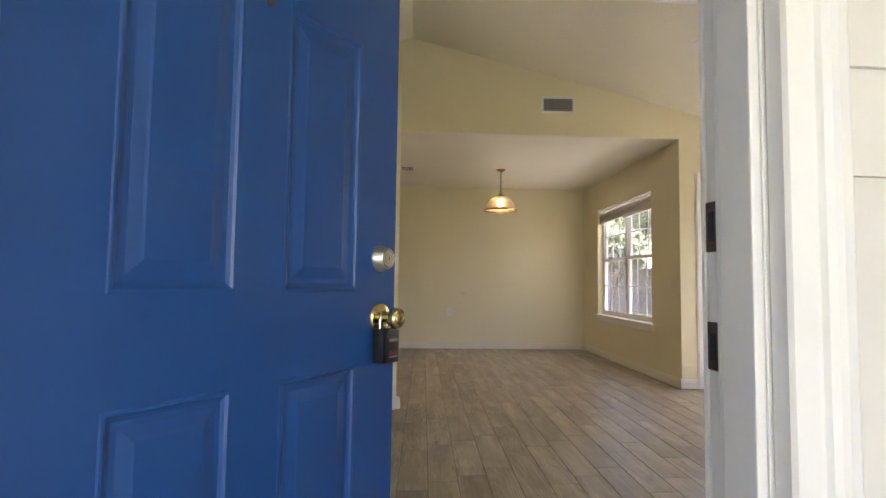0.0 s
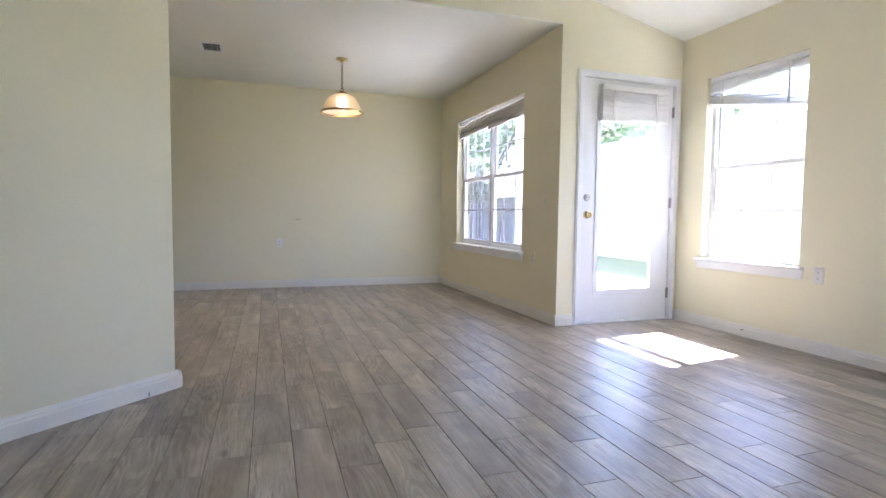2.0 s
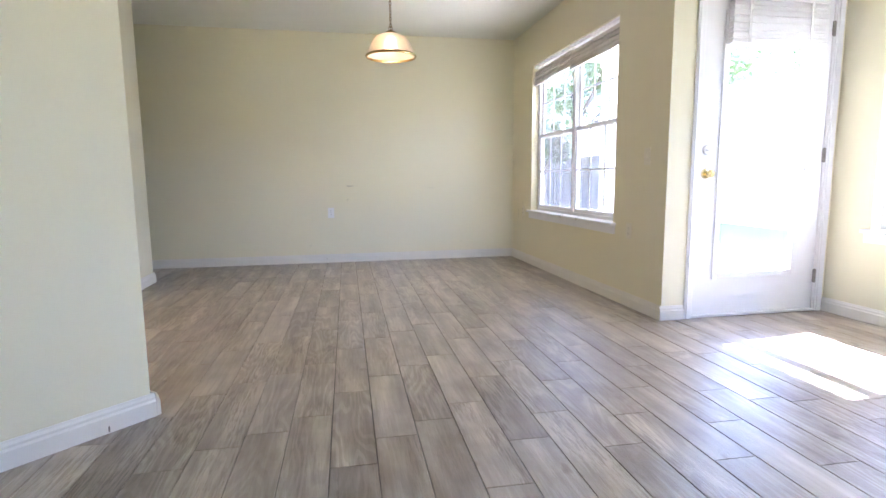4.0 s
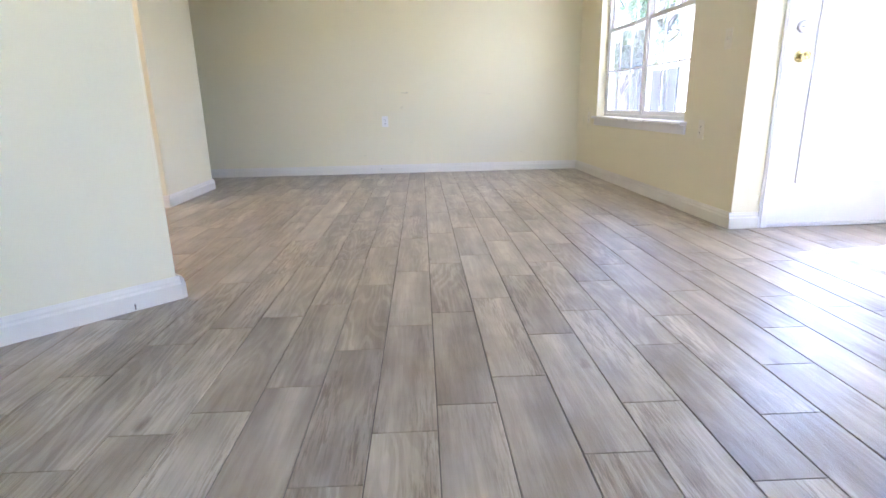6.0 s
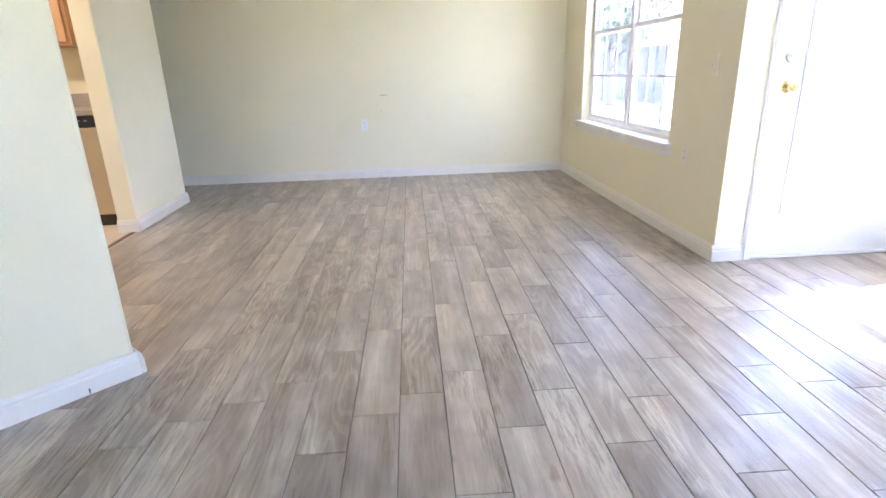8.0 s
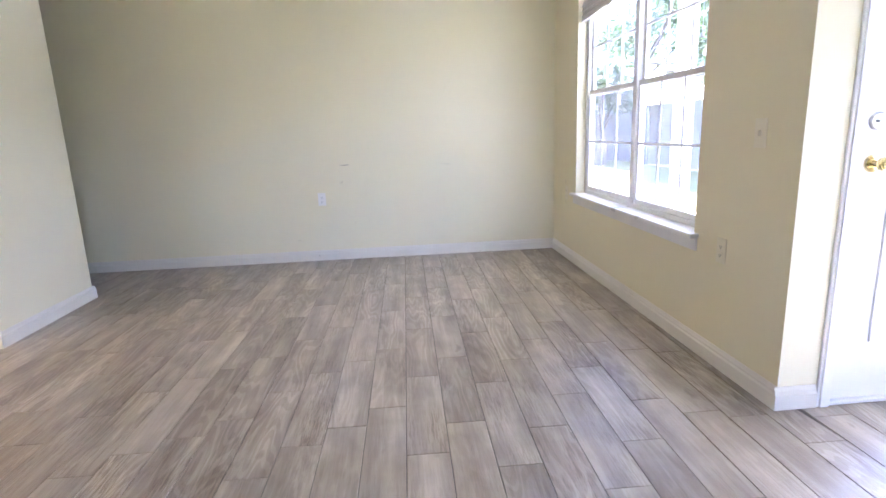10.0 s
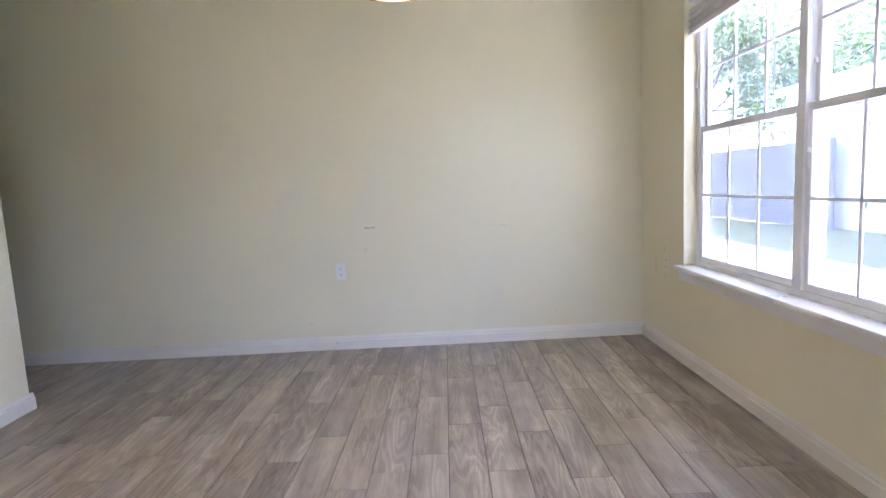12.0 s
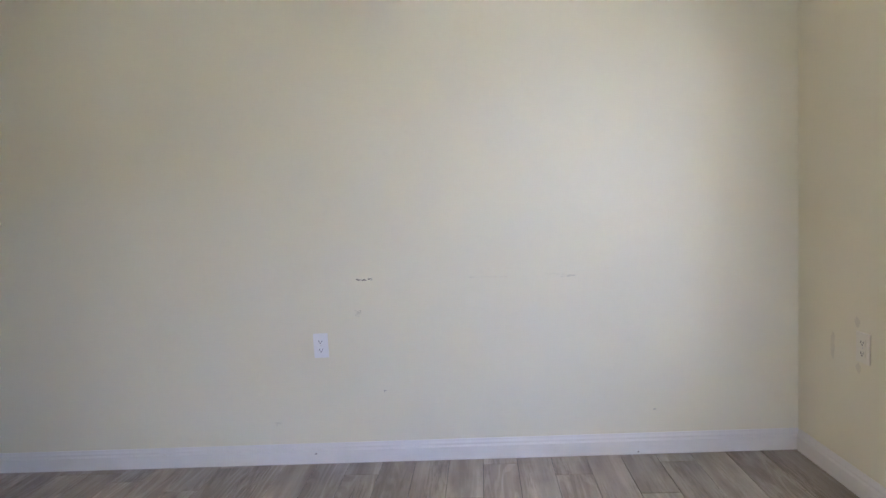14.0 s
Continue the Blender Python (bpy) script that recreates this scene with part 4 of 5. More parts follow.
prof = outer + [(r - 0.004, z) for r, z in outer[::-1]]
rings = [[bm.verts.new(((r + (0.0018 if k % 2 else 0)) * math.cos(k * math.tau / segs), (r + (0.0018 if k % 2 else 0)) * math.sin(k * math.tau / segs), z)) for k in range(segs)] for r, z in prof]
for a, b in zip(rings, rings[1:] + rings[:1]):
    for k in range(segs):
        bm.faces.new((a[k], a[(k + 1) % segs], b[(k + 1) % segs], b[k]))
part("shade", bm, LAMP_GLASS, lamp, "ribbed amber-white glass bell shade", smooth=True).location.z = DROP
part("rim", lathe([(0.208, -0.542), (0.217, -0.540), (0.222, -0.549), (0.217, -0.560), (0.208, -0.560), (0.208, -0.542)], 72), LAMP_BRASS, lamp, "brass rim", smooth=True).location.z = DROP
part("socket", lathe([(0, -0.364), (0.02, -0.366), (0.02, -0.405), (0, -0.405)], 20), LAMP_BRASS, lamp).location.z = DROP
part("bulb", lathe([(0, -0.405), (0.014, -0.41), (0.03, -0.44), (0.033, -0.46), (0.027, -0.482), (0.012, -0.494), (0, -0.496)], 20), BULB, lamp, "glowing warm bulb", smooth=True).location.z = DROP

# ---- ceiling fan ----
FAN_X, FAN_Y = 2.02, 3.0
fan_z = vault(FAN_X)
fan = thing("ceiling_fan", "white four-blade ceiling fan on a sloped ceiling", "fan", pose(FAN_X, FAN_Y, 0))
part("canopy", lathe([(0, fan_z + 0.02), (0.07, fan_z - 0.0), (0.065, fan_z - 0.05), (0.03, fan_z - 0.075), (0, fan_z - 0.075)], 32), TRIM, fan, smooth=True)
part("downrod", lathe([(0, fan_z - 0.07), (0.012, fan_z - 0.07), (0.012, 2.74), (0, 2.74)], 16), TRIM, fan)
part("motor_housing", lathe([(0, 2.75), (0.05, 2.745), (0.1, 2.72), (0.115, 2.68), (0.115, 2.63), (0.09, 2.6), (0.05, 2.585), (0, 2.585)], 40), TRIM, fan, smooth=True)
for i in range(4):
    m = pose(0, 0, 2.64, 0, 0, 90 * i + 92) @ pose(0, 0, 0, 10)
    bm = bmesh.new()
    prism(bm, [(0.2, -0.05), (0.58, -0.068), (0.63, -0.055), (0.65, 0.0), (0.63, 0.055), (0.58, 0.068), (0.2, 0.05)], -0.004, 0.004)
    bl = part("blade", bm, TRIM, fan, "white fan blade")
    bl.matrix_basis = m
    part("blade_arm", boxes((0.09, 0.26, -0.016, 0.016, -0.012, -0.0045), bevel=0.002), BRASS, bl)
part("light_kit", lathe([(0, 2.586), (0.05, 2.584), (0.055, 2.55), (0.09, 2.53), (0.105, 2.49), (0.09, 2.45), (0.05, 2.43), (0, 2.425)], 36), VINYL, fan, "frosted glass bowl", smooth=True)
part("pull_chain", tube([(0.06, 0, 2.56), (0.062, 0, 2.45), (0.06, 0.002, 2.32)], 0.0018, 6), BRASS, fan)
part("pull_knob", lathe([(0, 0), (0.006, 0.004), (0.007, 0.014), (0.003, 0.024), (0, 0.026)], 12, pose(0.06, 0.002, 2.298)), BRASS, fan, smooth=True)


# ---- vents, grille, thermostat ----
def slatted_vent(name, label, w, h, m, bars, dark_depth=0.03):
    """A wall register; local x across, y up, z out of the wall."""
    v = thing(name, label, "vent", m)
    b = bmesh.new()
    f = 0.024
    for r in ((-w / 2, -w / 2 + f, -h / 2, h / 2), (w / 2 - f, w / 2, -h / 2, h / 2), (-w / 2 + f, w / 2 - f, h / 2 - f, h / 2), (-w / 2 + f, w / 2 - f, -h / 2, -h / 2 + f)):
        box(b, r[0], r[1], r[2], r[3], 0.0, 0.008, bevel=0.002)
    part("frame", b, TRIM, v)
    # Dark sheet drawn for the shade behind the slats.
    part("shade_sheet", boxes((-w / 2 + f, w / 2 - f, -h / 2 + f, h / 2 - f, 0.0006, 0.0016)), DARK, v)
    iw, ih = w - 2 * f, h - 2 * f
    for i in range(bars):
        x = -iw / 2 + iw * (i + 0.5) / bars
        part("slat", boxes((x - 0.0009, x + 0.0009, -ih / 2, ih / 2, 0.0018, 0.0075)), TRIM, v)
    for j in range(5):
        y = -ih / 2 + ih * (j + 0.5) / 5
        part("slat", boxes((-iw / 2, iw / 2, y - 0.0008, y + 0.0008, 0.002, 0.006)), TRIM, v)
    return v


slatted_vent("wall_vent", "white grid wall register with dark openings, high on the wall", 0.35, 0.175, pose(1.535, BAY, 2.868, 90), 15)
slatted_vent("ceiling_vent", "small white ceiling register with dark slots", 0.2, 0.3, pose(-0.03, 7.24, CEIL_Z, 180, 0, 0), 3)

ret = thing("return_grille", "large white louvred return air grille above the baseboard", "vent", pose(KINK[0], 3.405, 0.285, 90, 0, 90))
GW, GH = 0.71, 0.37
b = bmesh.new()
for r in ((-GW / 2, -GW / 2 + 0.03, -GH / 2, GH / 2), (GW / 2 - 0.03, GW / 2, -GH / 2, GH / 2), (-GW / 2 + 0.03, GW / 2 - 0.03, GH / 2 - 0.03, GH / 2), (-GW / 2 + 0.03, GW / 2 - 0.03, -GH / 2, -GH / 2 + 0.03)):
    box(b, *r, 0.0, 0.01, bevel=0.003)
part("frame", b, TRIM, ret)
# Dark sheet drawn for the shade between the louvres.
part("shade_sheet", boxes((-GW / 2 + 0.03, GW / 2 - 0.03, -GH / 2 + 0.03, GH / 2 - 0.03, 0.0006, 0.0014)), DARK, ret)
ncol = 6
cw = (GW - 0.06) / ncol
for c in range(ncol):
    x0 = -GW / 2 + 0.03 + c * cw
    part("mullion", boxes((x0 + cw - 0.018, x0 + cw, -GH / 2 + 0.03, GH / 2 - 0.03, 0.001, 0.0085)), TRIM, ret)
    for i in range(20):
        y = -GH / 2 + 0.036 + i * (GH - 0.072) / 19
        s = part("louvre", boxes((x0, x0 + cw - 0.018, -0.0078, 0.0078, -0.0006, 0.0006)), TRIM, ret)
        s.matrix_basis = Matrix.Translation((0, y, 0.005)) @ pose(0, 0, 0, -42)

th = thing("thermostat", "small white wall thermostat with a grey display", "thermostat", pose(KINK[0], 3.66, 1.565, 90, 0, 90))
part("base", boxes((-0.068, 0.068, -0.055, 0.055, 0, 0.012), bevel=0.003), PLASTIC, th)
part("cover", boxes((-0.062, 0.062, -0.05, 0.05, 0.012, 0.03), bevel=0.006), PLASTIC, th)
part("display", boxes((0.0, 0.048, -0.024, 0.036, 0.0302, 0.0312)), surface("grey_display", (0.12, 0.13, 0.12), 0.25, bump=0.0), th, "grey display")


# ---- outlets and switches ----
def outlet(label, m, plate=PLASTIC):
    o = thing("wall_outlet", label, "outlet", m, group="wall outlets")
    part("cover_plate", boxes((-0.035, 0.035, -0.058, 0.058, 0, 0.005), bevel=0.002), plate, o)
    for s in (0.0205, -0.0205):
        r = part("receptacle", boxes((-0.0165, 0.0165, s - 0.0135, s + 0.0135, 0.005, 0.0072), bevel=0.0015), plate, o)
        for xx, hh in ((-0.0063, 0.0045), (0.0063, 0.0036)):
            part("slot", boxes((xx - 0.0013, xx + 0.0013, s + 0.001 - hh, s + 0.001 + hh, 0.0068, 0.0077)), DARK, r)
        part("slot", boxes((-0.0025, 0.0025, s - 0.0105, s - 0.006, 0.0068, 0.0077)), DARK, r)
    part("screw", lathe([(0, 0), (0.0028, 0.0), (0.002, 0.001), (0, 0.0012)], 10, pose(0, 0, 0.005)), NICKEL, o)
    return o


outlet("white duplex outlet low on the dining wall", pose(0.636, BACK, 0.57, 90))
for label, m, plate in (("cream duplex outlet under the twin window", pose(DIN_E, 5.93, 0.555, 90, 0, -90), ALMOND),
                        ("cream duplex outlet beside the room corner", pose(DIN_E, 8.2, 0.577, 90, 0, -90), ALMOND),
                        ("white duplex outlet beside the single window", pose(EAST, 4.15, 0.553, 90, 0, -90), PLASTIC)):
    outlet(label, m, plate)
sw = thing("light_switch", "cream toggle switch on the dining wall end", "switch", pose(DIN_E, 5.73, 1.08, 90, 0, -90))
part("cover_plate", boxes((-0.035, 0.035, -0.058, 0.058, 0, 0.005), bevel=0.002), ALMOND, sw)
part("toggle", boxes((-0.005, 0.005, -0.011, 0.011, 0.005, 0.016), bevel=0.002), ALMOND, sw)


# ---- scuffs on the walls ----
def scuff(x0, x1, z, h, n, material, drop=0.0):
    """Short scratches on the dining wall along a line that falls by drop."""
    bm = bmesh.new()
    for _ in range(n):
        cx = random.uniform(x0, x1)
        cz = z - drop * (cx - x0) / max(x1 - x0, 0.01) + random.gauss(0, h)
        L, t = random.uniform(0.003, 0.014), random.uniform(0.0006, 0.0016)
        box(bm, cx - L / 2, cx + L / 2, BACK - 0.0006, BACK - 0.0001, cz - t, cz + t)
    tagged(part("scuff_mark", bm, material), "faint dark scuff scratched into the wall paint", "scuff", kind="stuff")


def smear(y, z0, z1, width):
    """A faint grey patch on the window wall, with a ragged outline."""
    rng = random.Random(int(y * 100))
    bm = bmesh.new()
    ring = []
    for k in range(22):
        a = k * math.tau / 22
        r = rng.uniform(0.65, 1.0)
        ring.append(bm.verts.new((0.0, y + width * 0.5 * r * math.cos(a), (z0 + z1) / 2 + (z1 - z0) * 0.5 * r * math.sin(a))))
    face = bm.faces.new(ring)
    back = bmesh.ops.extrude_face_region(bm, geom=[face])
    for v in back["geom"]:
        if isinstance(v, bmesh.types.BMVert):
            v.co.x = DIN_E - 0.0002
    for v in ring:
        v.co.x = DIN_E - 0.0006
    tagged(part("wall_patch", bm, GREY_PATCH), "faint grey patch on the cream wall", "smear", kind="stuff")


scuff(0.822, 0.898, 0.871, 0.0025, 22, SCUFF)
scuff(1.35, 1.52, 0.858, 0.0015, 10, SMUDGE, 0.006)
scuff(1.35, 1.36, 0.858, 0.0008, 2, SCUFF)
scuff(1.665, 1.825, 0.855, 0.005, 16, SMUDGE, 0.012)
scuff(1.78, 1.825, 0.844, 0.002, 3, SCUFF)
scuff(0.81, 0.835, 0.714, 0.008, 16, SMUDGE)
scuff(0.375, 0.41, 0.197, 0.006, 10, SMUDGE)
scuff(0.92, 0.93, 0.339, 0.004, 2, SCUFF)
scuff(2.158, 2.165, 0.206, 0.003, 1, SCUFF)
scuff(1.085, 1.095, 0.17, 0.003, 2, SMUDGE)
smear(8.372, 0.475, 0.61, 0.03)
smear(8.236, 0.645, 0.69, 0.035)
smear(8.228, 0.47, 0.515, 0.03)

# chipped spots in the white baseboards
def chip(x, y, z, yaw, w, h):
    bm = bmesh.new()
    prism(bm, [(-w / 2, -h / 2), (w * 0.3, -h * 0.5), (w / 2, h * 0.1), (w * 0.1, h / 2), (-w * 0.4, h * 0.3)], -0.0004, 0.0004, "y")
    bmesh.ops.transform(bm, matrix=pose(x, y, z, 0, 0, yaw), verts=bm.verts)
    tagged(part("paint_chip", bm, SCUFF), "small dark chip in the baseboard paint", "chip", kind="stuff")


chip(-0.137, 4.490, 0.022, 44, 0.007, 0.026)
chip(0.575, BACK - 0.0165, 0.05, 0, 0.012, 0.006)
chip(2.08, BACK - 0.0165, 0.012, 0, 0.01, 0.006)

stub = thing("cable_stub", "short grey cable stub at the east baseboard", "cable", pose(EAST - 0.017, 4.72, 0.055))
part("cable", tube([(0.004, 0, 0), (-0.012, 0.002, 0.002), (-0.02, 0.008, -0.002)], 0.0035, 8), OLD_STEEL, stub)

# ---- kitchen ----
CF = 6.985
floor_k = thing("kitchen_floor", "cream ceramic kitchen floor tiles", "floor", kind="structure")
tile_me = None
for i in range(8):
    for j in range(9):
        x1 = -1.062 - i * 0.305
        y0 = 4.06 + j * 0.305 if j < 9 else 0
        if tile_me is None:
            t = part("tile", boxes((-0.3, 0, 0, 0.3, -0.003, 0.002), bevel=0.002), KITCHEN_TILE, floor_k)
            tile_me = t.data
        else:
            t = new("tile", tile_me)
            t.parent = floor_k
        t.location = (x1, y0 + 0.4, 0)
tagged(part("transition_strip", boxes((-1.062, -1.05, 4.0, 6.78, -0.003, 0.004), bevel=0.002), OAK), "narrow strip between plank and kitchen tile", "trim", kind="structure")

dw = thing("dishwasher", "stainless dishwasher with black control panel under the counter", "dishwasher", pose(-1.55, CF, 0))
part("door", boxes((-0.3, 0.3, 0.0, 0.03, 0.095, 0.768), bevel=0.006), STAINLESS, dw)
part("control_panel", boxes((-0.3, 0.3, -0.006, 0.03, 0.772, 0.855), bevel=0.005), BLACK, dw, "black control panel")
part("handle_recess", boxes((-0.25, 0.0, -0.0075, -0.006, 0.782, 0.797)), DARK, dw)
for i in range(5):
    part("button", boxes((0.02 + i * 0.05, 0.045 + i * 0.05, -0.009, -0.006, 0.815, 0.824), bevel=0.001), HINGE, dw)
part("name_bar", boxes((-0.15, -0.08, -0.0068, -0.006, 0.82, 0.828)), WHITE_MARK, dw)
part("kick_plate", boxes((-0.3, 0.3, 0.025, 0.05, 0.002, 0.09)), BLACK, dw)
part("body", boxes((-0.298, 0.298, 0.051, 0.6, 0.01, 0.855)), DARK, dw)


def cabinet_front(c, x0, x1, z0, z1, y):
    d = part("door", boxes((x0 + 0.004, x1 - 0.004, y - 0.02, y - 0.001, z0, z1), bevel=0.004), OAK, c)
    b = bmesh.new()
    w = 0.055
    for r in ((x0 + 0.004, x0 + w, z0, z1), (x1 - w, x1 - 0.004, z0, z1), (x0 + w, x1 - w, z1 - w, z1), (x0 + w, x1 - w, z0, z0 + w)):
        box(b, r[0], r[1], y - 0.029, y - 0.02, r[2], r[3], bevel=0.003)
    part("door_frame", b, OAK, d)


def base_cabinet(x0, x1):
    c = thing("base_cabinet", "honey oak base cabinet with framed doors", "cabinet", group="kitchen cabinets")
    part("body", boxes((x0 + 0.002, x1 - 0.002, CF + 0.02, 7.6, 0.09, 0.856)), OAK, c)
    part("toe_kick", boxes((x0 + 0.002, x1 - 0.002, CF + 0.07, 7.6, 0.002, 0.089)), BLACK, c)
    cabinet_front(c, x0, x1, 0.11, 0.68, CF + 0.02)
    part("drawer_front", boxes((x0 + 0.006, x1 - 0.006, CF, CF + 0.019, 0.69, 0.84), bevel=0.004), OAK, c)


base_cabinet(-2.35, -1.852)
base_cabinet(-2.85, -2.352)
base_cabinet(-3.39, -2.852)
part_filler = tagged(part("cabinet_filler", boxes((-1.248, -1.147, CF + 0.005, 7.6, 0.002, 0.856)), OAK), "narrow oak filler beside the dishwasher", "cabinet")
counter = thing("countertop", "taupe laminate countertop with a low backsplash", "countertop")
part("slab", boxes((-3.39, -1.147, CF - 0.03, 7.605, 0.86, 0.9), bevel=0.006), LAMINATE, counter)
part("backsplash", boxes((-3.39, -1.147, 7.585, 7.608, 0.9, 1.005), bevel=0.003), LAMINATE, counter)


def wall_cabinet(x0, x1):
    c = thing("wall_cabinet", "honey oak wall cabinet with a raised panel door", "cabinet", group="kitchen cabinets")
    part("body", boxes((x0 + 0.001, x1 - 0.001, 7.3, 7.608, 1.365, 2.12)), OAK, c)
    cabinet_front(c, x0 + 0.02, x1 - 0.02, 1.39, 2.1, 7.3)


for k in range(4):
    wall_cabinet(-1.455 - 0.48 * (k + 1), -1.455 - 0.48 * k)
kl = thing("kitchen_ceiling_light", "round white ceiling light, switched on", "lamp", pose(-2.2, 5.9, CEIL_Z))
part("base", lathe([(0, 0), (0.17, 0), (0.17, -0.02), (0, -0.02)], 40), TRIM, kl)
part("diffuser", lathe([(0.16, -0.02), (0.155, -0.05), (0.12, -0.085), (0.06, -0.1), (0, -0.104)], 40), glowing("warm_diffuser", (1.0, 0.76, 0.5), 5.0), kl, "glowing diffuser", smooth=True)

# ---- outside ----
bm = bmesh.new()
bmesh.ops.create_grid(bm, x_segments=8, y_segments=8, size=400, matrix=pose(0, 0, -0.14))
structure("ground", bm, LAWN, "green lawn that reaches the distance", "lawn")
structure("patio", boxes((DIN_E + 0.16, 6.15, 5.64, 10.4, -0.16, -0.03), bevel=0.01), CONCRETE, "pale concrete patio", "patio")
structure("side_walk", boxes((4.22, 5.4, -2.0, 5.635, -0.16, -0.05), bevel=0.01), CONCRETE, "pale concrete side path", "path")
structure("porch_slab", boxes((-2.6, 4.2, -3.5, 0.755, -0.16, -0.04), bevel=0.01), CONCRETE, "pale concrete entrance slab", "path")
post = thing("porch_post", "square white porch post with base and cap", "post", pose(4.12, 8.77, -0.03))
part("shaft", boxes((-0.07, 0.07, -0.07, 0.07, 0.12, 2.35), bevel=0.008), STUCCO, post)
part("base", boxes((-0.09, 0.09, -0.09, 0.09, 0.0, 0.12), bevel=0.01), STUCCO, post)
part("cap", boxes((-0.09, 0.09, -0.09, 0.09, 2.35, 2.449), bevel=0.01), STUCCO, post)

house = thing("neighbour_house", "white stucco neighbouring house with a pale hip roof", "house")
HX0, HX1, HY0, HY1 = 9.6, 20.0, -4.0, 17.5
part("wall", boxes((HX0, HX1, HY0, HY1, -0.14, 2.95)), STUCCO, house)
bm = bmesh.new()
e = 0.15
lo = [bm.verts.new(p) for p in ((HX0 - e, HY0 - e, 2.96), (HX1 + e, HY0 - e, 2.96), (HX1 + e, HY1 + e, 2.96), (HX0 - e, HY1 + e, 2.96))]
hi = [bm.verts.new(p) for p in ((14.8, HY0 + 5, 3.6), (14.8, HY1 - 5, 3.6))]
for q in ((lo[0], lo[1], hi[0]), (lo[1], lo[2], hi[1], hi[0]), (lo[2], lo[3], hi[1]), (lo[3], lo[0], hi[0], hi[1]), tuple(lo[::-1])):
    bm.faces.new(q)
part("roof", bm, surface("pale_shingle", (0.46, 0.44, 0.42), 0.9, vary=0.15, big=2, fine=20, bump=0.4, depth=0.01), house)
part("fascia", boxes((HX0 - e - 0.03, HX0 - e, HY0 - e, HY1 + e, 2.82, 2.98)), TRIM, house)
for zz in (0.36, 1.91):
    part("bracket", boxes((HX0 - 0.03, HX0 - 0.001, 15.01, 15.05, zz - 0.05, zz + 0.05), bevel=0.004), DARK, house, "small dark wall bracket")
for yy in (16.2,):
    wdw = part("window", boxes((HX0 - 0.05, HX0 - 0.002, yy, yy + 0.8, 1.25, 2.1), bevel=0.01), VINYL, house)
    part("pane", boxes((HX0 - 0.056, HX0 - 0.051, yy + 0.05, yy + 0.75, 1.31, 2.04)), surface("dark_window_glass", (0.06, 0.09, 0.14), 0.1, bump=0.0), wdw)


def fence_run(label, x0, y0, x1, y1, h):
    f = thing("board_fence", label, "fence")
    d = Vector((x1 - x0, y1 - y0, 0))
    L, yaw = d.length, math.degrees(math.atan2(d.y, d.x))
    m = pose(x0, y0, -0.14, 0, 0, yaw)
    f.matrix_basis = m
    k, s = 0, 0.0
    while s < L - 0.1:
        e2 = min(L, s + 2.4)
        part("post", boxes((s - 0.045, s + 0.045, 0.012, 0.1, 0, h - 0.05)), FENCE, f)
        part("rail", boxes((s, e2, 0.012, 0.05, 0.3, 0.39)), FENCE, f)
        part("rail", boxes((s, e2, 0.012, 0.05, h - 0.45, h - 0.36)), FENCE, f)
        bm = bmesh.new()
        q = s
        while q < e2 - 0.02:
            box(bm, q + 0.003, min(e2, q + 0.14) - 0.003, -0.012 + random.uniform(-0.003, 0.003), 0.011, 0.02, h + random.uniform(-0.02, 0.02))
            q += 0.14
        tagged(part("boards", bm, FENCE, f), kind="stuff")
        s = e2
    return f


fence_run("weathered grey board fence at the garden's far side", -14, 23, 9.6, 23, 1.85)
fence_run("weathered grey board fence in front of the white house", 9.3, 15.5, 9.3, 22.9, 1.85)


def tree(label, x, y, h, spread, leaf, n, seed):
    rng = random.Random(seed)
    t = thing("tree", label, "tree", pose(x, y, -0.14))
    bm = bmesh.new()
    trunk_h = h * 0.42
    pts = [(0, 0, 0), (0.05, 0.02, trunk_h * 0.4), (0.0, 0.08, trunk_h * 0.8), (0.1, 0.05, h * 0.72)]
    rings = []
    for (px, py, pz), r in zip(pts, (0.22, 0.17, 0.14, 0.05)):
        rings.append([bm.verts.new((px + r * math.cos(k * math.tau / 9), py + r * math.sin(k * math.tau / 9), pz)) for k in range(9)])
    for a, b in zip(rings, rings[1:]):
        for k in range(9):
            bm.faces.new((a[k], a[(k + 1) % 9], b[(k + 1) % 9], b[k]))
    bm.faces.new(rings[-1])
    part("trunk", bm, BARK, t, smooth=True)
    lobes = []
    for i in range(9):
        a, r = rng.uniform(0, math.tau), spread * rng.uniform(0.25, 0.75)
        c = Vector((r * math.cos(a), r * math.sin(a), h * rng.uniform(0.42, 0.88)))
        lobes.append((c, spread * rng.uniform(0.28, 0.5)))
        s = Vector((0, 0.05, trunk_h * rng.uniform(0.7, 1.2)))
        mid = s.lerp(c, 0.5) + Vector((0, 0, -0.15 * spread * 0.3))
        part("limb", tube([s, mid, c], 0.05, 6), BARK, t)
    vs, fs = [], []
    for i in range(n):
        c, r = lobes[rng.randrange(len(lobes))]
        d = Vector((rng.gauss(0, 1), rng.gauss(0, 1), rng.gauss(0, 0.8))).normalized() * r * rng.uniform(0.45, 1.08)
        p = c + d
        u = Vector((rng.gauss(0, 1), rng.gauss(0, 1), rng.gauss(0, 1))).normalized()
        w = u.orthogonal().normalized()
        s = rng.uniform(0.09, 0.2)
        k = len(vs)
        vs += [p - u * s, p + w * s * 0.45, p + u * s, p - w * s * 0.45]
        fs.append((k, k + 1, k + 2, k + 3))
    me = bpy.data.meshes.new("crown")
    me.from_pydata([tuple(v) for v in vs], [], fs)
    me.materials.append(leaf)
    cr = new("crown", me)
    cr.parent = t
    tagged(cr, kind="stuff")


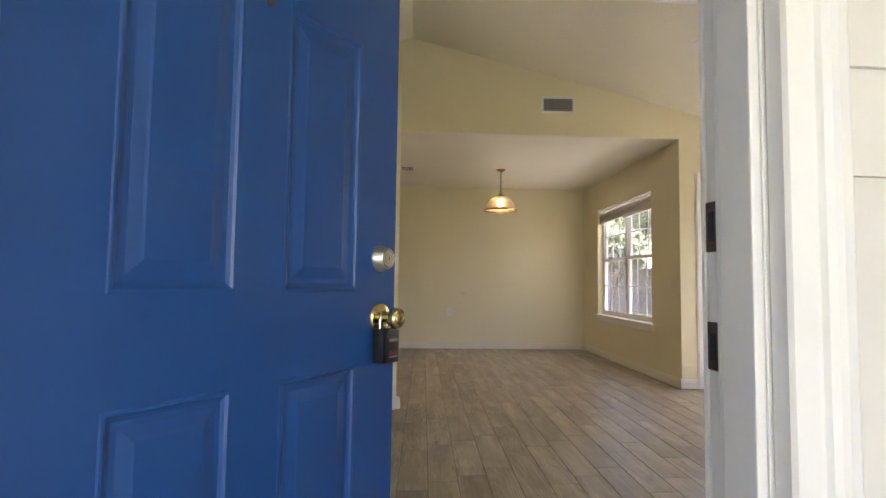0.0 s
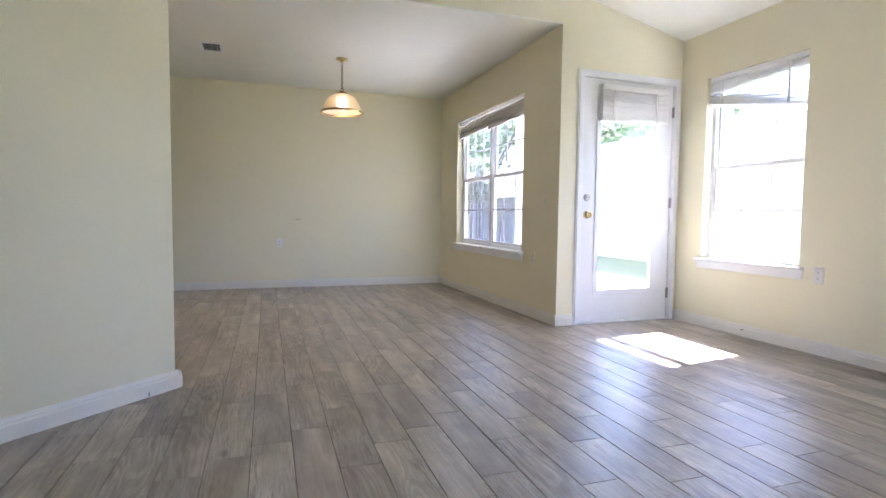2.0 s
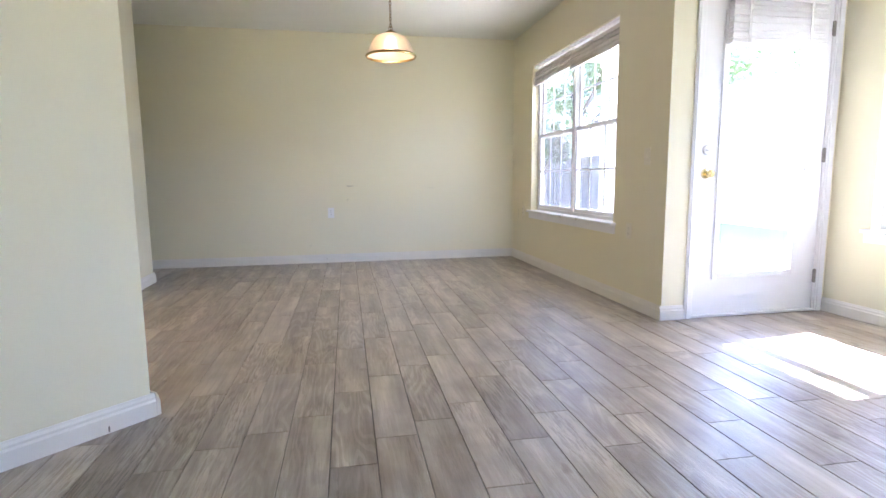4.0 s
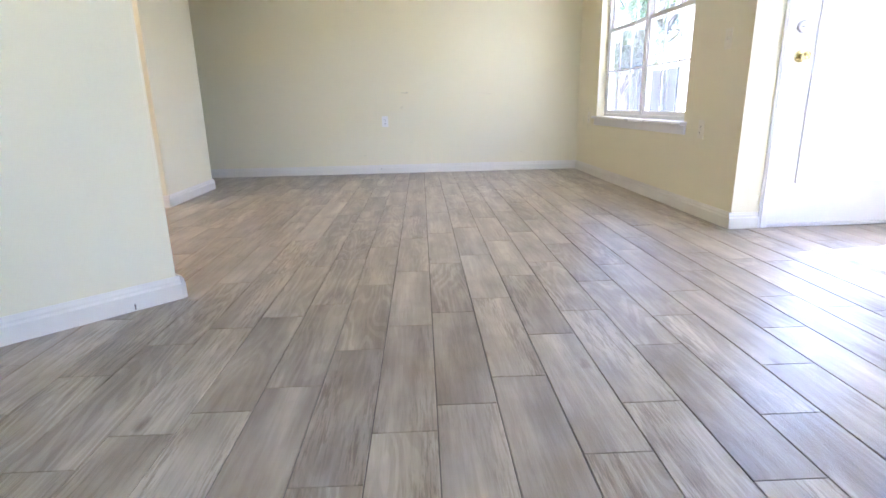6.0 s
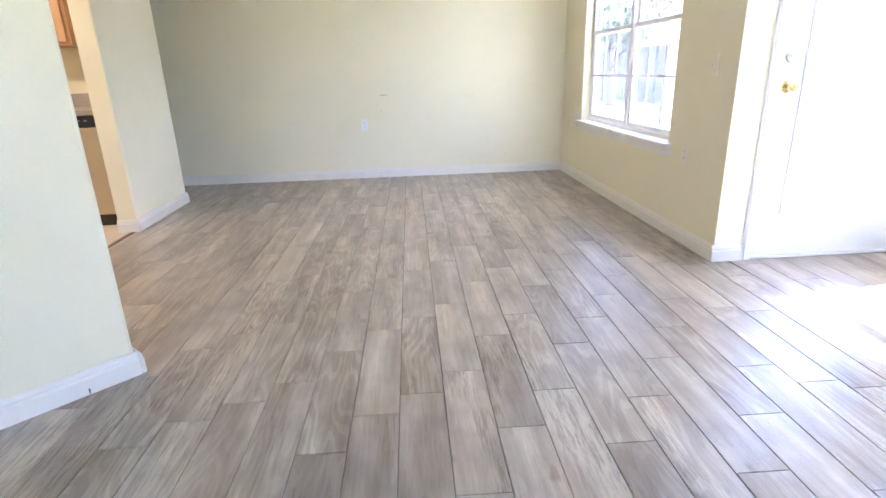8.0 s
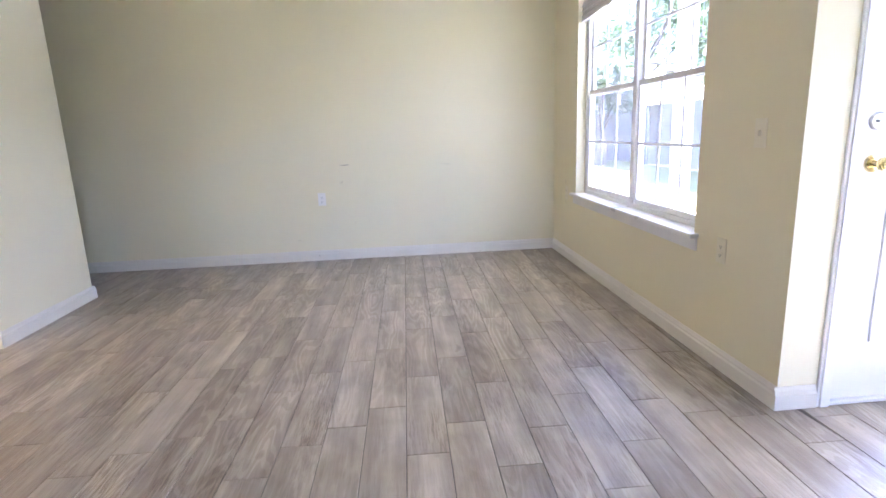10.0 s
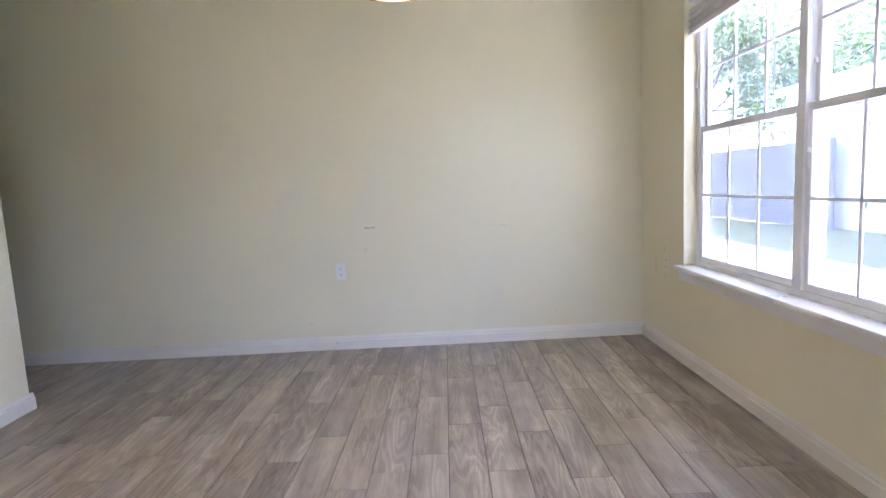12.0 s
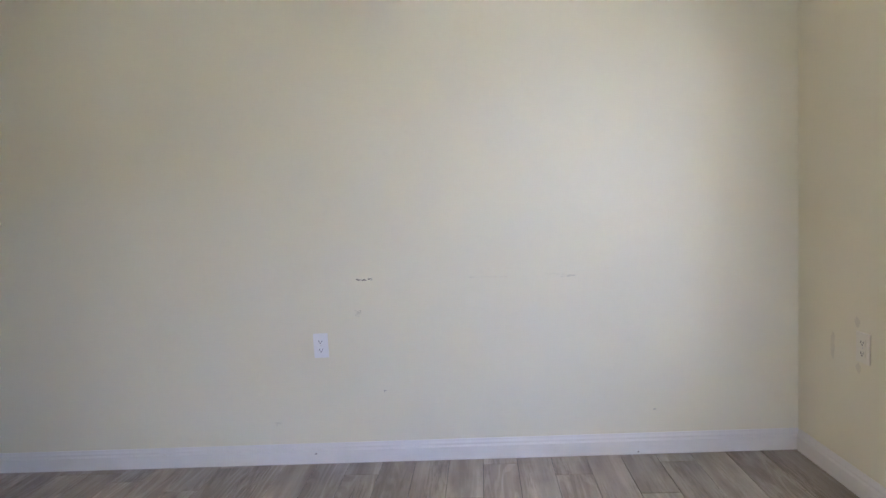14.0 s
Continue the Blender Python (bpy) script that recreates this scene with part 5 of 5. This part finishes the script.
tree("tall leafy green tree behind the fence", 11.6, 26.5, 8.5, 4.4, LEAF, 15000, 1)
tree("broad leafy green tree beyond the fence corner", 15.6, 25.5, 9.0, 4.6, LEAF, 15000, 2)
tree("dark leafy tree behind the fence", 5.5, 27.5, 7.5, 3.8, LEAF_DARK, 9000, 3)
tree("round leafy green tree behind the fence", -1.0, 27.5, 7.0, 3.4, LEAF, 5000, 4)
tree("leafy green tree beyond the white house", 21.5, 23.5, 9.5, 4.6, LEAF, 9000, 5)
tree("dark leafy tree inside the fence corner", 8.0, 21.0, 3.4, 1.5, LEAF_DARK, 5000, 6)

# ---- floor planks ----
PL_W, PL_L, X0 = 0.1575, 0.628, 0.833
OFFSETS = {-7: 0.006, -5: 0.396, -4: 0.516, -3: 0.604, -2: 0.09, -1: 0.308, 0: 0.485, 1: 0.596, 2: 0.101, 3: 0.375, 4: 0.571, 5: 0.268, 6: 0.496, 7: 0.111, 8: 0.361, 9: 0.018, 10: 0.522, 11: 0.468, 12: 0.266, 13: 0.425, 14: 0.173}
SKEW = 0.0132                                             # the planks run slightly off the wall's line
plank_rng = random.Random(7)
PIVOT = Vector((X0, 4.0, 0))
TURN = Matrix.Rotation(-math.atan(SKEW), 4, "Z")
GAP_X, GAP_Y, EDGE = 0.0015, 0.0007, 0.0012


def plank_mesh(w, l):
    bm = boxes((GAP_X, w - GAP_X, GAP_Y, l - GAP_Y, -0.004, 0.0))
    bmesh.ops.bevel(bm, geom=[e for e in bm.edges if all(v.co.z > -0.001 for v in e.verts)], offset=EDGE, segments=1, affect="EDGES")
    me = bpy.data.meshes.new("plank")
    bm.to_mesh(me)
    bm.free()
    me.materials.append(PLANK)
    return me


def laid(x, y):
    """A place on the floor from the planks' own directions."""
    return PIVOT + TURN @ (Vector((x, y, 0)) - PIVOT)


def kept(p):
    """Keeps a corner inside the rooms that have planks; edges end under the walls."""
    x, y = p.x, min(p.y, BACK + 0.05)
    x = min(x, EAST + 0.05 if y < BAY + 0.03 else DIN_E + 0.05)
    if y < 7.7:
        x = max(x, -1.05)
    return x, y


full = plank_mesh(PL_W, PL_L)
rest_v, rest_f, count = [], [], 0
for k in range(-28, 21):
    x = X0 + PL_W * k
    off = OFFSETS.get(k, plank_rng.uniform(0, PL_L))
    for n in range(0, 15):
        y0 = off + n * PL_L
        lo = 7.7 if x < -1.12 else 0.97
        hi = BACK + 0.05 if x < DIN_E - 0.02 else BAY + 0.03
        y0c, y1c = max(y0, lo), min(y0 + PL_L, hi)
        if y1c - y0c < 0.03:
            continue
        corners = [laid(*q) for q in ((x + GAP_X, y0c + GAP_Y), (x + PL_W - GAP_X, y0c + GAP_Y), (x + PL_W - GAP_X, y1c - GAP_Y), (x + GAP_X, y1c - GAP_Y))]
        ends = [kept(p) for p in corners]
        whole = y1c - y0c > PL_L - 1e-6 and all(abs(p.x - q[0]) + abs(p.y - q[1]) < 1e-6 for p, q in zip(corners, ends))
        if whole and -0.75 < x < 2.7 and 1.9 < y0 < 8.1 and count < 300:
            ob = new("plank", full)
            ob.parent = floor_base
            ob.matrix_basis = Matrix.Translation(laid(x, y0c) + Vector((0, 0, plank_rng.uniform(-0.0005, 0.0003)))) @ TURN
            count += 1
            continue
        if ends[1][0] - ends[0][0] < 0.02 or ends[2][0] - ends[3][0] < 0.02:
            continue
        i = len(rest_v)
        inner = [(ends[0][0] + EDGE, ends[0][1] + EDGE), (ends[1][0] - EDGE, ends[1][1] + EDGE), (ends[2][0] - EDGE, ends[2][1] - EDGE), (ends[3][0] + EDGE, ends[3][1] - EDGE)]
        rest_v += [(*q, -0.004) for q in ends] + [(*q, -EDGE) for q in ends] + [(*q, 0.0) for q in inner]
        for s in (0, 4):
            rest_f += [(i + s + j, i + s + (j + 1) % 4, i + s + 4 + (j + 1) % 4, i + s + 4 + j) for j in range(4)]
        rest_f.append((i + 8, i + 9, i + 10, i + 11))
me = bpy.data.meshes.new("planks_beyond")
me.from_pydata(rest_v, [], rest_f)
me.materials.append(PLANK)
rest = new("planks_beyond", me)
rest.parent = floor_base
tagged(rest, kind="stuff")
